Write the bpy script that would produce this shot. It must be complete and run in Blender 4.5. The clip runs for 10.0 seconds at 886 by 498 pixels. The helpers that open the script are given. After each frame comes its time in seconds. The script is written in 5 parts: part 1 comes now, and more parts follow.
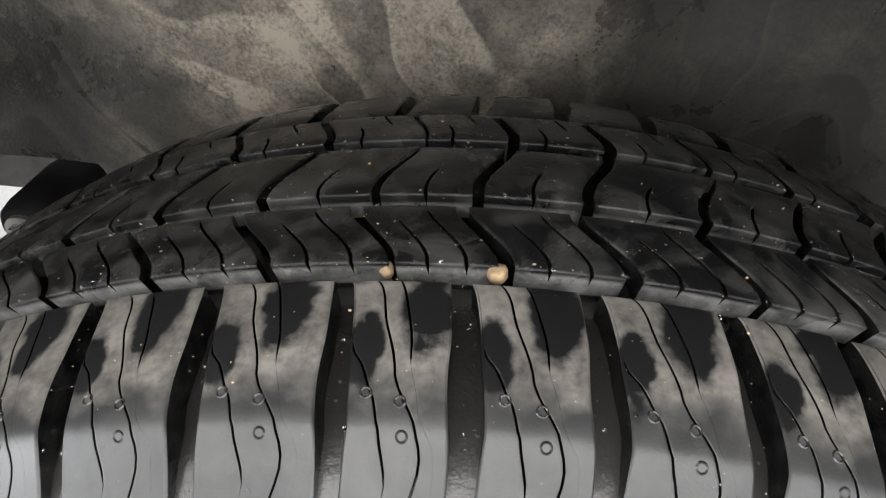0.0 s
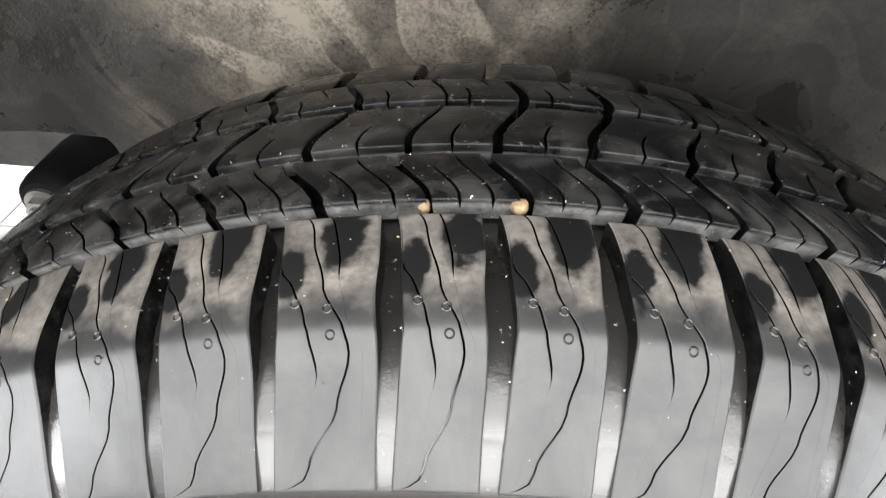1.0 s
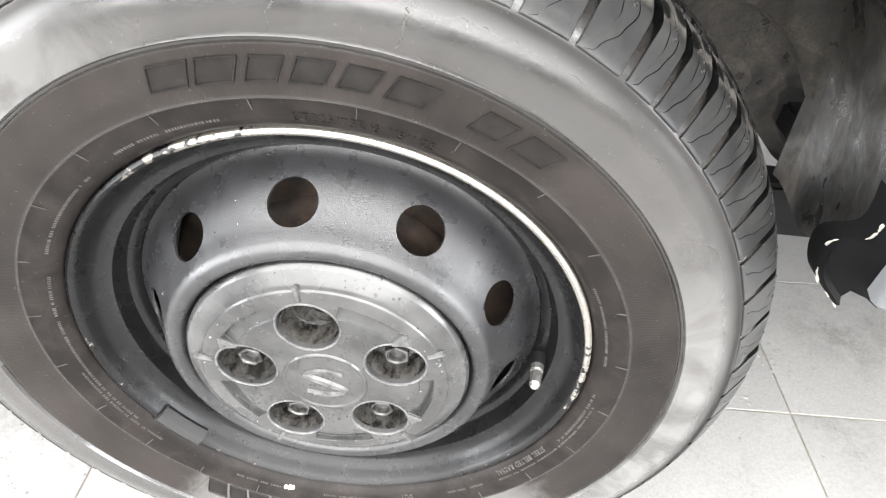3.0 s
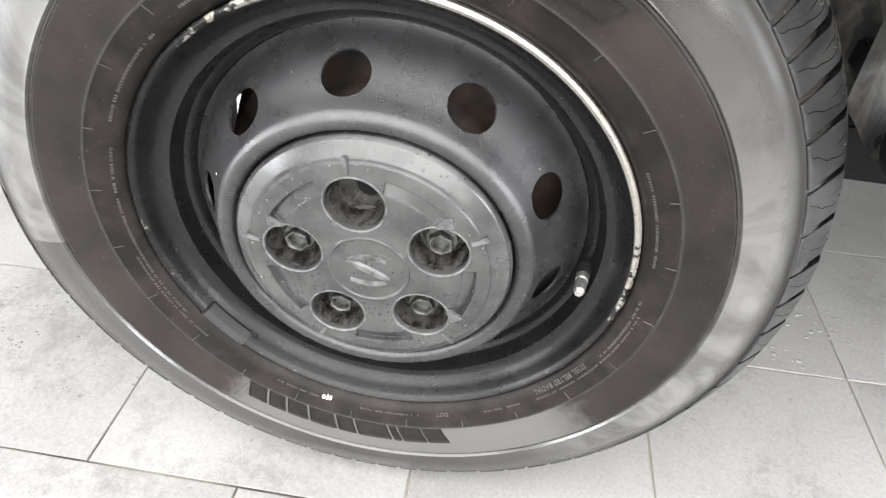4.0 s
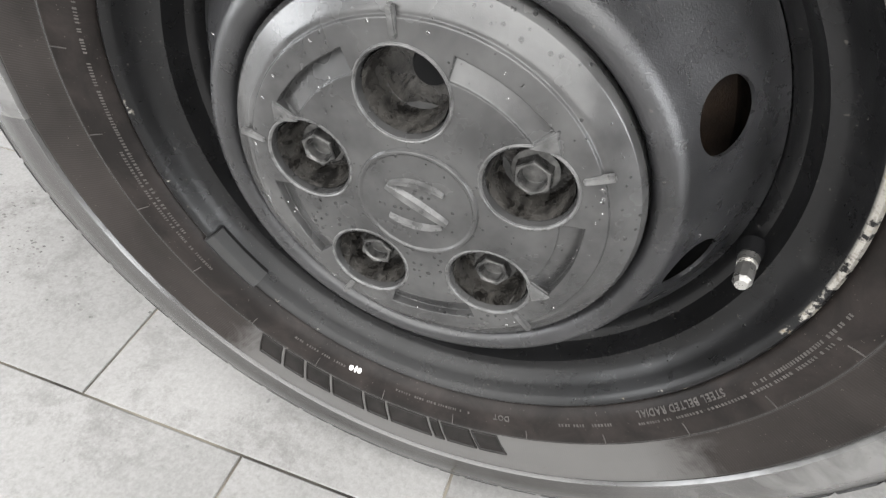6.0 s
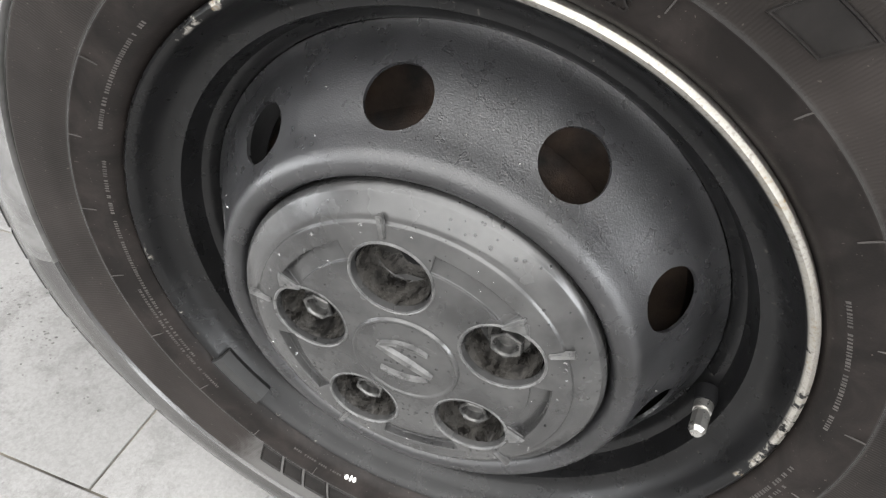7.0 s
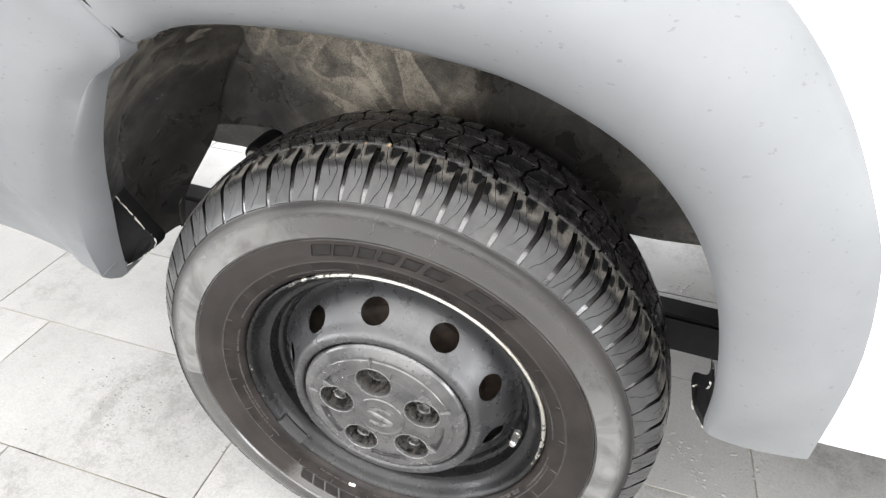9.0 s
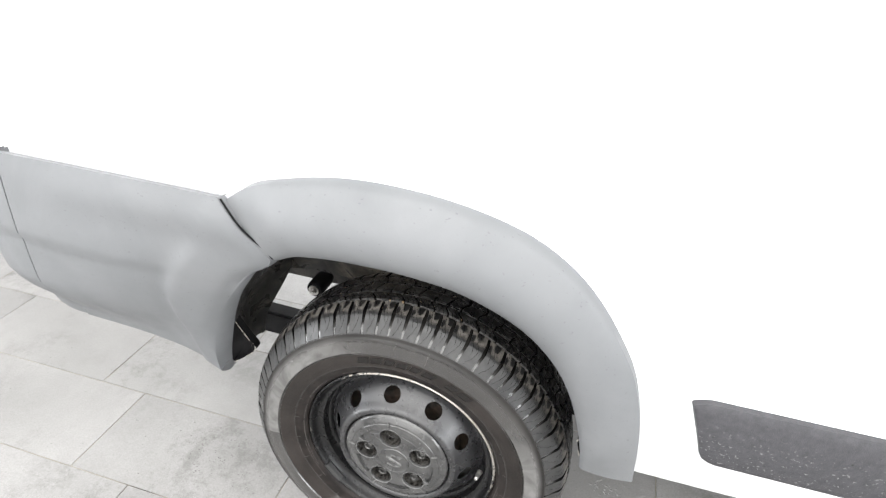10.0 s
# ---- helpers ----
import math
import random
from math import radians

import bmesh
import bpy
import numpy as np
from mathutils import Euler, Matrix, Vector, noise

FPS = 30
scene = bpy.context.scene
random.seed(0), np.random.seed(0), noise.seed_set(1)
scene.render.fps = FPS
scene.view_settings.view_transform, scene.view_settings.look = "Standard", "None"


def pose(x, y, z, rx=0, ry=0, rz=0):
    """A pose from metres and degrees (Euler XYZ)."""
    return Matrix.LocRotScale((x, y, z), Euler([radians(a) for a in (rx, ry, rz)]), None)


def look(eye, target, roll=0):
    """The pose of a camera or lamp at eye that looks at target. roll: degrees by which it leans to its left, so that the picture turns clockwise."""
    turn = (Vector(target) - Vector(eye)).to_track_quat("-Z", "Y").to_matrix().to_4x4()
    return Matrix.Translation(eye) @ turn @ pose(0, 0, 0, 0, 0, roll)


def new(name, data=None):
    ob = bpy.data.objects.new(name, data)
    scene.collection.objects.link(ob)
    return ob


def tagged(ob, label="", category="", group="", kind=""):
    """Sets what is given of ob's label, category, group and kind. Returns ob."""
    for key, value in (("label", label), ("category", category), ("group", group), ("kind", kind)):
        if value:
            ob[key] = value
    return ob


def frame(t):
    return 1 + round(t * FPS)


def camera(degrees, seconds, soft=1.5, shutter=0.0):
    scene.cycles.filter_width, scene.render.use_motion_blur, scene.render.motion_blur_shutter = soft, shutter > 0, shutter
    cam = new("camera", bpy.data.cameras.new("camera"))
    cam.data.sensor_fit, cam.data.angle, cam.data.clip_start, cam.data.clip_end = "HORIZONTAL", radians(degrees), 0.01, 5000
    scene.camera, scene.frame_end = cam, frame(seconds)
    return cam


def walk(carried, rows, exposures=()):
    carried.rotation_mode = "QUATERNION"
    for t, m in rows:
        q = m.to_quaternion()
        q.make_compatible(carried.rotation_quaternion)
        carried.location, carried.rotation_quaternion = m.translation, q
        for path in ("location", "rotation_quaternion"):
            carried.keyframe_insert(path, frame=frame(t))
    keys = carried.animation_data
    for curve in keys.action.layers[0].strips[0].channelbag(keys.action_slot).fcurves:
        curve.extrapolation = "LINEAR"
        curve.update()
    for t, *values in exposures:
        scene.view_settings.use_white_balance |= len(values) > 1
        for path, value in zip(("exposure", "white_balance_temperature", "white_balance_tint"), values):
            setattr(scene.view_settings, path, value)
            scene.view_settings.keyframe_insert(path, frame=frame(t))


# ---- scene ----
cam = camera(73.3, 10.0, 1.25)
PATH = [
    (0, (-0.0219, -0.0198, 0.8302), (-0.0924, 1.5164, -0.4485), 3.62),
    (0.5, (-0.0272, -0.0253, 0.8300), (-0.0482, 1.4891, -0.4762), 4.11),
    (1, (-0.0338, -0.0498, 0.8358), (-0.0436, 1.4562, -0.4802), 4.03),
    (1.5, (-0.0064, -0.0991, 0.8569), (-0.0131, 1.4066, -0.4594), 4.10),
    (2, (0.0429, -0.1965, 0.8360), (0.0040, 1.3063, -0.4832), 3.14),
    (2.5, (0.0742, -0.2555, 0.8079), (0.0356, 1.2524, -0.5054), 3.22),
    (2.7, (0.0870, -0.2723, 0.7983), (0.0547, 1.2336, -0.5175), 3.36),
    (3.8, (0.1126, -0.3445, 0.7177), (-0.0315, 1.1583, -0.5942), 2.46),
    (4, (0.1078, -0.3512, 0.7077), (-0.0795, 1.1374, -0.6147), 2.43),
    (4.5, (0.1163, -0.3424, 0.6453), (-0.1904, 1.0940, -0.7122), 2.29),
    (5, (0.1187, -0.2901, 0.5560), (-0.2618, 1.0957, -0.8350), 2.18),
    (5.2, (0.1172, -0.2664, 0.5346), (-0.2751, 1.0950, -0.8771), 2.06),
    (6.3, (0.0862, -0.2204, 0.6091), (-0.3477, 1.1044, -0.8250), 2.49),
    (6.5, (0.0899, -0.2136, 0.6295), (-0.3486, 1.1073, -0.8067), 2.21),
    (7, (0.0919, -0.2097, 0.6581), (-0.3718, 1.2116, -0.6705), 2.40),
    (7.5, (0.0968, -0.2139, 0.6841), (-0.3736, 1.2995, -0.5358), 2.13),
    (8, (0.0937, -0.2518, 0.8014), (-0.3537, 1.2746, -0.4110), 1.88),
    (8.5, (0.1500, -0.3647, 0.9199), (-0.2770, 1.1738, -0.2845), 2.21),
    (9, (0.2113, -0.4758, 1.0420), (-0.2119, 1.0677, -0.1573), 2.43),
    (9.5, (0.2479, -0.6317, 1.2658), (-0.1743, 0.9134, 0.0681), 2.50),
    (10, (0.3284, -0.8322, 1.4486), (-0.1381, 0.8192, 0.4213), 2.53),
]
EXPOSURES = [(0, 0.8), (0.5, 1.1), (1.0, 1.35), (1.5, 1.45), (2.0, 1.58), (2.5, 1.56), (3.8, 0.9), (4.5, 0.74), (6.5, 0.28), (7.5, 0.3), (8.0, 0.66), (8.5, 0.75), (9.0, 0.68), (9.5, 0.5), (10, 0.3)]
walk(cam, [(t, look(eye, target, roll)) for t, eye, target, roll in PATH], EXPOSURES)

# ---- world, light and exposure ----
world = bpy.data.worlds.new("world")
scene.world = world
world.use_nodes = True
world.node_tree.nodes["Background"].inputs[0].default_value = (0.9, 0.95, 1.0, 1)
world.node_tree.nodes["Background"].inputs[1].default_value = 0.3
# daylight from overhead: an unseen skylight, assumed from what the tyre reflects
sky = new("skylight_daylight", bpy.data.lights.new("skylight_daylight", "AREA"))
sky.data.shape, sky.data.size, sky.data.size_y, sky.data.energy = "RECTANGLE", 8.0, 4.4, 480.0
sky.data.color = (1.0, 0.992, 0.975)
sky.matrix_basis = pose(0, -2.5, 3.42)

# unseen side windows, assumed from the highlights left and right on the tyre
for side in (-1, 1):
    day = new("window_daylight", bpy.data.lights.new("window_daylight", "AREA"))
    day.data.shape, day.data.size, day.data.size_y, day.data.energy = "RECTANGLE", 4.4, 2.4, 250.0
    day.data.color = (0.96, 0.98, 1.0)
    day.matrix_basis = look((5.98 * side, -2.4, 1.6), (0, -2.4, 1.6))
# unseen high window band behind, assumed from the glow on the shoulder blocks
day = new("window_band_daylight", bpy.data.lights.new("window_band_daylight", "AREA"))
day.data.shape, day.data.size, day.data.size_y, day.data.energy = "RECTANGLE", 8.0, 2.5, 225.0
day.data.color = (1.0, 0.992, 0.975)
day.matrix_basis = look((0, -4.98, 2.05), (0, 0, 2.05))
# fill light added beyond the van, to whiten the floor seen behind it
day = new("far_floor_fill", bpy.data.lights.new("far_floor_fill", "AREA"))
day.data.shape, day.data.size, day.data.size_y, day.data.energy = "RECTANGLE", 6.0, 2.2, 320.0
day.matrix_basis = look((-1.5, 4.98, 1.5), (-1.5, 0, 1.5))


# ---- materials ----
class Mat:
    """A principled material and a small set of helpers to wire its nodes."""

    def __init__(self, name, color=(0.5, 0.5, 0.5), rough=0.5, metal=0.0, coat=0.0):
        self.m = bpy.data.materials.new(name)
        self.m.use_nodes = True
        self.t = self.m.node_tree
        self.b = self.t.nodes["Principled BSDF"]
        self.b.inputs["Base Color"].default_value = (*color, 1)
        self.b.inputs["Roughness"].default_value = rough
        self.b.inputs["Metallic"].default_value = metal
        self.b.inputs["Coat Weight"].default_value = coat
        self.co = self.t.nodes.new("ShaderNodeTexCoord").outputs["Object"]
        info = self.t.nodes.new("ShaderNodeObjectInfo")
        shift = self.t.nodes.new("ShaderNodeVectorMath")
        shift.operation = "MULTIPLY_ADD"
        self.link(info.outputs["Random"], shift.inputs[0])
        shift.inputs[1].default_value = (7.3, 3.1, 5.7)
        self.link(self.co, shift.inputs[2])
        self.loose = shift.outputs[0]

    def link(self, a, b):
        self.t.links.new(a, b)

    def noise(self, scale, detail=4.0, rough=0.55, distortion=0.0, stretch=None):
        n = self.t.nodes.new("ShaderNodeTexNoise")
        n.inputs["Scale"].default_value = scale
        n.inputs["Detail"].default_value = detail
        n.inputs["Roughness"].default_value = rough
        n.inputs["Distortion"].default_value = distortion
        if stretch:
            mp = self.t.nodes.new("ShaderNodeMapping")
            mp.inputs["Scale"].default_value = stretch
            self.link(self.loose, mp.inputs[0])
            self.link(mp.outputs[0], n.inputs["Vector"])
        else:
            self.link(self.loose, n.inputs["Vector"])
        return n.outputs["Fac"]

    def ramp(self, fac, stops):
        r = self.t.nodes.new("ShaderNodeValToRGB")
        e = r.color_ramp.elements
        while len(e) < len(stops):
            e.new(0.5)
        for el, (p, c) in zip(e, stops):
            el.position = p
            el.color = (*c, 1) if isinstance(c, tuple) else (c, c, c, 1)
        self.link(fac, r.inputs[0])
        return r.outputs[0]

    def math(self, op, a, b=0.0, c=None):
        n = self.t.nodes.new("ShaderNodeMath")
        n.operation = op
        for i, v in enumerate((a, b, c)):
            if v is None:
                continue
            if isinstance(v, (int, float)):
                n.inputs[i].default_value = v
            else:
                self.link(v, n.inputs[i])
        return n.outputs[0]

    def mix(self, fac, a, b):
        n = self.t.nodes.new("ShaderNodeMix")
        n.data_type = "RGBA"
        for i, v in ((0, fac), (6, a), (7, b)):
            if isinstance(v, tuple):
                n.inputs[i].default_value = (*v, 1)
            elif isinstance(v, (int, float)):
                n.inputs[i].default_value = v
            else:
                self.link(v, n.inputs[i])
        return n.outputs[2]

    def color(self, s):
        self.link(s, self.b.inputs["Base Color"])
        return self

    def rough(self, s):
        self.link(s, self.b.inputs["Roughness"])
        return self

    def bump(self, s, strength=0.3, dist=0.001):
        n = self.t.nodes.new("ShaderNodeBump")
        n.inputs["Strength"].default_value = strength
        n.inputs["Distance"].default_value = dist
        self.link(s, n.inputs["Height"])
        self.link(n.outputs[0], self.b.inputs["Normal"])
        return self

    def soft_edges(self, radius):
        """Rounded edges of the given radius under the relief."""
        n = self.t.nodes.new("ShaderNodeBevel")
        n.samples = 4
        n.inputs["Radius"].default_value = radius
        to = self.b.inputs["Normal"]
        if to.links:
            self.link(n.outputs[0], to.links[0].from_node.inputs["Normal"])
        else:
            self.link(n.outputs[0], to)
        return self

    def polar(self):
        """Radius, angle in degrees and depth round the wheel's axis."""
        s = self.t.nodes.new("ShaderNodeSeparateXYZ")
        self.link(self.co, s.inputs[0])
        x, y, z = s.outputs
        r = self.math("SQRT", self.math("ADD", self.math("MULTIPLY", x, x), self.math("MULTIPLY", z, z)))
        a = self.math("MULTIPLY", self.math("ARCTAN2", z, x), 57.29578)
        return r, a, y

    def band(self, v, lo, hi, soft):
        """1 between lo and hi, 0 outside."""
        up = self.math("MULTIPLY_ADD", v, 1 / soft, 0.5 - lo / soft)
        dn = self.math("MULTIPLY_ADD", v, -1 / soft, 0.5 + hi / soft)
        return self.math("MINIMUM", self.math("MINIMUM", self.math("MAXIMUM", up, 0.0), self.math("MAXIMUM", dn, 0.0)), 1.0)


def rubber_sidewall():
    m = Mat("sidewall_rubber", (0.02, 0.02, 0.02), 0.3)
    r, a, y = m.polar()
    ribs = m.math("SINE", m.math("MULTIPLY", a, 6.28318 * 2.6))
    rib_zone = m.band(r, 0.2530, 0.2870, 0.002)
    dusty = m.ramp(m.noise(9, 5, 0.6, 0.4), [(0.35, 0.0), (0.7, 1.0)])
    bead = m.band(r, 0.2, 0.2515, 0.0012)
    base = m.mix(m.math("MULTIPLY", dusty, 0.6), (0.015, 0.0141, 0.0135), (0.044, 0.041, 0.0386))
    base = m.mix(rib_zone, base, m.mix(dusty, (0.013, 0.0112, 0.0103), (0.030, 0.0258, 0.0238)))
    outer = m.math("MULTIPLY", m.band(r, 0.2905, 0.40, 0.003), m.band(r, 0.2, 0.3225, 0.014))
    # dried whitish film, ragged on the ribbed ring at the foot
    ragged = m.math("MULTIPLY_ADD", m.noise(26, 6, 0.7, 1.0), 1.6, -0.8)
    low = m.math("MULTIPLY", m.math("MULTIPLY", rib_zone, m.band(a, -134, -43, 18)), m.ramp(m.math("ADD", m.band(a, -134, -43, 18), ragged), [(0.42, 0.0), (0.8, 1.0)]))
    # on the outer ring the side sheen is painted in as pale streaks
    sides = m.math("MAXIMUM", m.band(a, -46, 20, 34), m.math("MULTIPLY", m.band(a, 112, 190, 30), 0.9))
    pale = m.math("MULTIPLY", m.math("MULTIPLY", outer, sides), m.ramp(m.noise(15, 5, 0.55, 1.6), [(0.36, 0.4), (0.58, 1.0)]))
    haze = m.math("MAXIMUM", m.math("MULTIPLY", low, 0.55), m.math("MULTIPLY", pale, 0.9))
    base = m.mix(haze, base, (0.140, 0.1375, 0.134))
    film = m.ramp(m.noise(30, 5, 0.65, 0.6), [(0.4, (0.0105, 0.009, 0.0084)), (0.75, (0.026, 0.0215, 0.0198))])
    fleck = m.ramp(m.noise(520, 1), [(0.74, 0.0), (0.77, 0.7)])
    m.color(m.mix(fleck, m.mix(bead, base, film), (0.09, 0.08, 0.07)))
    wet = m.ramp(m.noise(13, 6, 0.6, 1.4), [(0.34, 0.12), (0.62, 0.27)])
    dull = m.mix(rib_zone, wet, m.ramp(m.noise(20, 4, 0.5), [(0.3, 0.34), (0.7, 0.46)]))
    turned = m.math("MULTIPLY", m.band(r, 0.3225, 0.40, 0.014), m.band(r, 0.2, 0.3335, 0.003))
    m.rough(m.mix(m.band(r, 0.3335, 0.39, 0.003), m.mix(m.math("MAXIMUM", bead, turned), dull, (0.42, 0.42, 0.42)), (0.27, 0.27, 0.27)))
    m.link(m.math("MULTIPLY_ADD", m.band(r, 0.3335, 0.39, 0.003), 0.02, m.math("MULTIPLY_ADD", outer, 0.35, m.math("MULTIPLY_ADD", m.math("MAXIMUM", turned, m.math("MAXIMUM", rib_zone, bead)), -0.35, 0.5))), m.b.inputs["Specular IOR Level"])
    m.link(m.math("MAXIMUM", m.math("MULTIPLY", m.band(r, 0.3345, 0.346, 0.005), 0.55), m.math("MAXIMUM", m.math("MULTIPLY", outer, 0.3), m.math("MULTIPLY", low, 0.5))), m.b.inputs["Coat Weight"])
    m.b.inputs["Coat IOR"].default_value = 1.75
    m.link(m.ramp(m.noise(17, 5, 0.6, 1.2), [(0.36, 0.07), (0.6, 0.24)]), m.b.inputs["Coat Roughness"])
    fine = m.math("MULTIPLY", m.math("MULTIPLY", ribs, rib_zone), 0.24)
    deep = m.band(r, 0.3335, 0.39, 0.003)
    beads = m.math("MULTIPLY", deep, m.math("MULTIPLY", m.noise(260, 3), 1.2))
    m.bump(m.math("ADD", beads, m.math("ADD", fine, m.math("MULTIPLY", m.noise(900, 2), 0.5))), 0.35, 0.0004)
    return m.m


def rubber_shoulder():
    m = Mat("shoulder_rubber", (0.02, 0.02, 0.02), 0.25)
    r, a, y = m.polar()
    above = m.math("MULTIPLY_ADD", y, 1 / 0.009, -0.0355 / 0.009)
    wob = m.math("MULTIPLY_ADD", m.noise(120, 3, 0.5), 5.0, -2.5)
    top = m.math("MINIMUM", m.math("MAXIMUM", m.math("ADD", above, m.math("MULTIPLY", wob, 0.4)), 0.0), 1.0)
    sep = m.t.nodes.new("ShaderNodeSeparateXYZ")
    m.link(m.co, sep.inputs[0])
    u = sep.outputs[0]

    def oval(cu, cy, ru, ry):
        du = m.math("MULTIPLY_ADD", u, 1 / ru, -cu / ru)
        dy = m.math("MULTIPLY_ADD", y, 1 / ry, -cy / ry)
        d = m.math("ADD", m.math("MULTIPLY", du, du), m.math("MULTIPLY", dy, dy))
        d = m.math("ADD", d, m.math("MULTIPLY_ADD", m.noise(110, 4, 0.6), 2.8, -1.4))
        return m.math("MINIMUM", m.math("MAXIMUM", m.math("MULTIPLY_ADD", d, -1.7, 2.2), 0.0), 1.0)

    # dark ovals: wet patches, with the arch's dark reflection painted in
    patch = m.math("MAXIMUM", oval(0.0205, 0.0625, 0.0066, 0.0150), oval(0.0065, 0.0480, 0.0045, 0.0090))
    mud = m.math("MULTIPLY", top, m.math("SUBTRACT", 1.0, patch))
    grit = m.ramp(m.math("MULTIPLY_ADD", m.noise(420, 3), 0.35, m.math("MULTIPLY", m.noise(75, 4, 0.6), 0.65)), [(0.34, (0.045, 0.042, 0.039)), (0.62, (0.19, 0.175, 0.158))])
    film = m.ramp(m.noise(38, 4, 0.6, 0.5), [(0.35, (0.018, 0.018, 0.0183)), (0.7, (0.042, 0.0415, 0.041))])
    m.color(m.mix(mud, m.mix(patch, film, (0.009, 0.009, 0.0095)), grit))
    wet = m.ramp(m.noise(26, 4, 0.6), [(0.3, 0.30), (0.75, 0.4)])
    m.rough(m.mix(mud, wet, (0.42, 0.42, 0.42)))
    m.b.inputs["Specular IOR Level"].default_value = 0.43
    m.bump(m.math("ADD", m.math("MULTIPLY", m.noise(1500, 2), 0.35), m.math("MULTIPLY", m.noise(130, 4, 0.6), 0.6)), 0.2, 0.0006)
    m.soft_edges(0.0007)
    return m.m


def rubber_tread():
    m = Mat("tread_rubber", (0.02, 0.02, 0.02), 0.5)
    r, a, y = m.polar()
    off = m.math("ADD", y, -0.098)
    depth = m.math("SUBTRACT", m.math("MULTIPLY_ADD", m.math("MULTIPLY", off, off), -1.1, 0.3752), r)
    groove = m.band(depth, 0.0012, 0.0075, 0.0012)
    cloud = m.ramp(m.noise(60, 4, 0.55, 0.6), [(0.44, (0.006, 0.006, 0.0063)), (0.73, (0.056, 0.0545, 0.053))])
    specks = m.ramp(m.noise(430, 1), [(0.765, 0.0), (0.79, 1.0)])
    face = m.mix(m.math("MULTIPLY", specks, 0.9), cloud, (0.3, 0.26, 0.2))
    # groove walls paler: dirt, with the light they catch painted in
    lit_wall_dirt = m.ramp(m.noise(140, 4, 0.6), [(0.32, (0.05, 0.05, 0.05)), (0.62, (0.17, 0.166, 0.162))])
    m.color(m.mix(groove, face, lit_wall_dirt))
    m.rough(m.ramp(m.noise(38, 4, 0.6, 0.5), [(0.35, 0.17), (0.7, 0.42)]))
    m.b.inputs["Specular IOR Level"].default_value = 0.42
    m.bump(m.noise(1300, 3), 0.3, 0.0005)
    m.soft_edges(0.0011)
    return m.m


def rim_paint(name, lo, hi, gloss, rough_relief=0.22):
    m = Mat(name, (0.02, 0.02, 0.02), 0.4)
    r, a, y = m.polar()
    specks = m.ramp(m.noise(420, 1), [(0.72, 0.0), (0.76, 1.0)])
    haze = m.ramp(m.noise(18, 4, 0.6), [(0.3, (lo, lo, lo * 1.06)), (0.75, (hi, hi, hi * 1.06))])
    painted = m.mix(m.math("MULTIPLY", specks, 0.16), haze, (0.25, 0.23, 0.2))
    arc = m.band(a, -4, 108, 44)
    edge = m.band(r, 0.2188, 0.24, 0.0012)
    chips = m.ramp(m.math("MULTIPLY_ADD", arc, 0.42, m.noise(120, 4, 0.6)), [(0.66, 0.0), (0.74, 1.0)])
    worn = m.math("MULTIPLY", edge, chips)
    steel = m.ramp(m.math("MULTIPLY_ADD", m.noise(420, 3), 0.5, m.math("MULTIPLY", m.noise(60, 3, 0.6), 0.5)), [(0.34, (0.20, 0.18, 0.155)), (0.5, (0.46, 0.44, 0.405)), (0.62, (0.38, 0.35, 0.30)), (0.72, (0.34, 0.23, 0.115))])
    m.color(m.mix(worn, painted, steel))
    m.link(m.math("MULTIPLY", worn, 0.7), m.b.inputs["Metallic"])
    m.rough(m.mix(worn, m.ramp(m.noise(60, 4), [(0.3, 0.24), (0.7, 0.35)]), (0.45, 0.45, 0.45)))
    m.b.inputs["Specular IOR Level"].default_value = gloss
    m.bump(m.math("ADD", m.math("MULTIPLY", m.noise(1000, 3), 0.8), m.math("MULTIPLY", m.noise(40, 2), 0.5)), rough_relief, 0.0006)
    return m.m


def cap_plastic():
    m = Mat("cap_grey_plastic", (0.05, 0.05, 0.05), 0.38)
    cells = m.t.nodes.new("ShaderNodeTexVoronoi")
    m.link(m.co, cells.inputs["Vector"])
    cells.inputs["Scale"].default_value = 230.0
    pick = m.t.nodes.new("ShaderNodeSeparateColor")
    m.link(cells.outputs["Color"], pick.inputs[0])
    size = m.math("MULTIPLY", m.math("MULTIPLY", pick.outputs[0], m.ramp(m.noise(14, 2), [(0.35, 0.25), (0.65, 1.0)])), 0.42)
    drops = m.math("MINIMUM", m.math("MAXIMUM", m.math("MULTIPLY", m.math("SUBTRACT", size, cells.outputs["Distance"]), 14.0), 0.0), 1.0)
    base = m.ramp(m.noise(22, 4, 0.6), [(0.32, (0.019, 0.019, 0.0193)), (0.68, (0.060, 0.0595, 0.059))])
    m.color(m.mix(m.math("MULTIPLY", drops, 0.8), base, (0.012, 0.012, 0.0122)))
    m.rough(m.ramp(m.noise(26, 4), [(0.32, 0.11), (0.68, 0.34)]))
    m.b.inputs["Specular IOR Level"].default_value = 0.8
    m.bump(m.math("ADD", m.noise(1200, 2), m.math("MULTIPLY", drops, 1.5)), 0.15, 0.0004)
    m.soft_edges(0.0012)
    return m.m


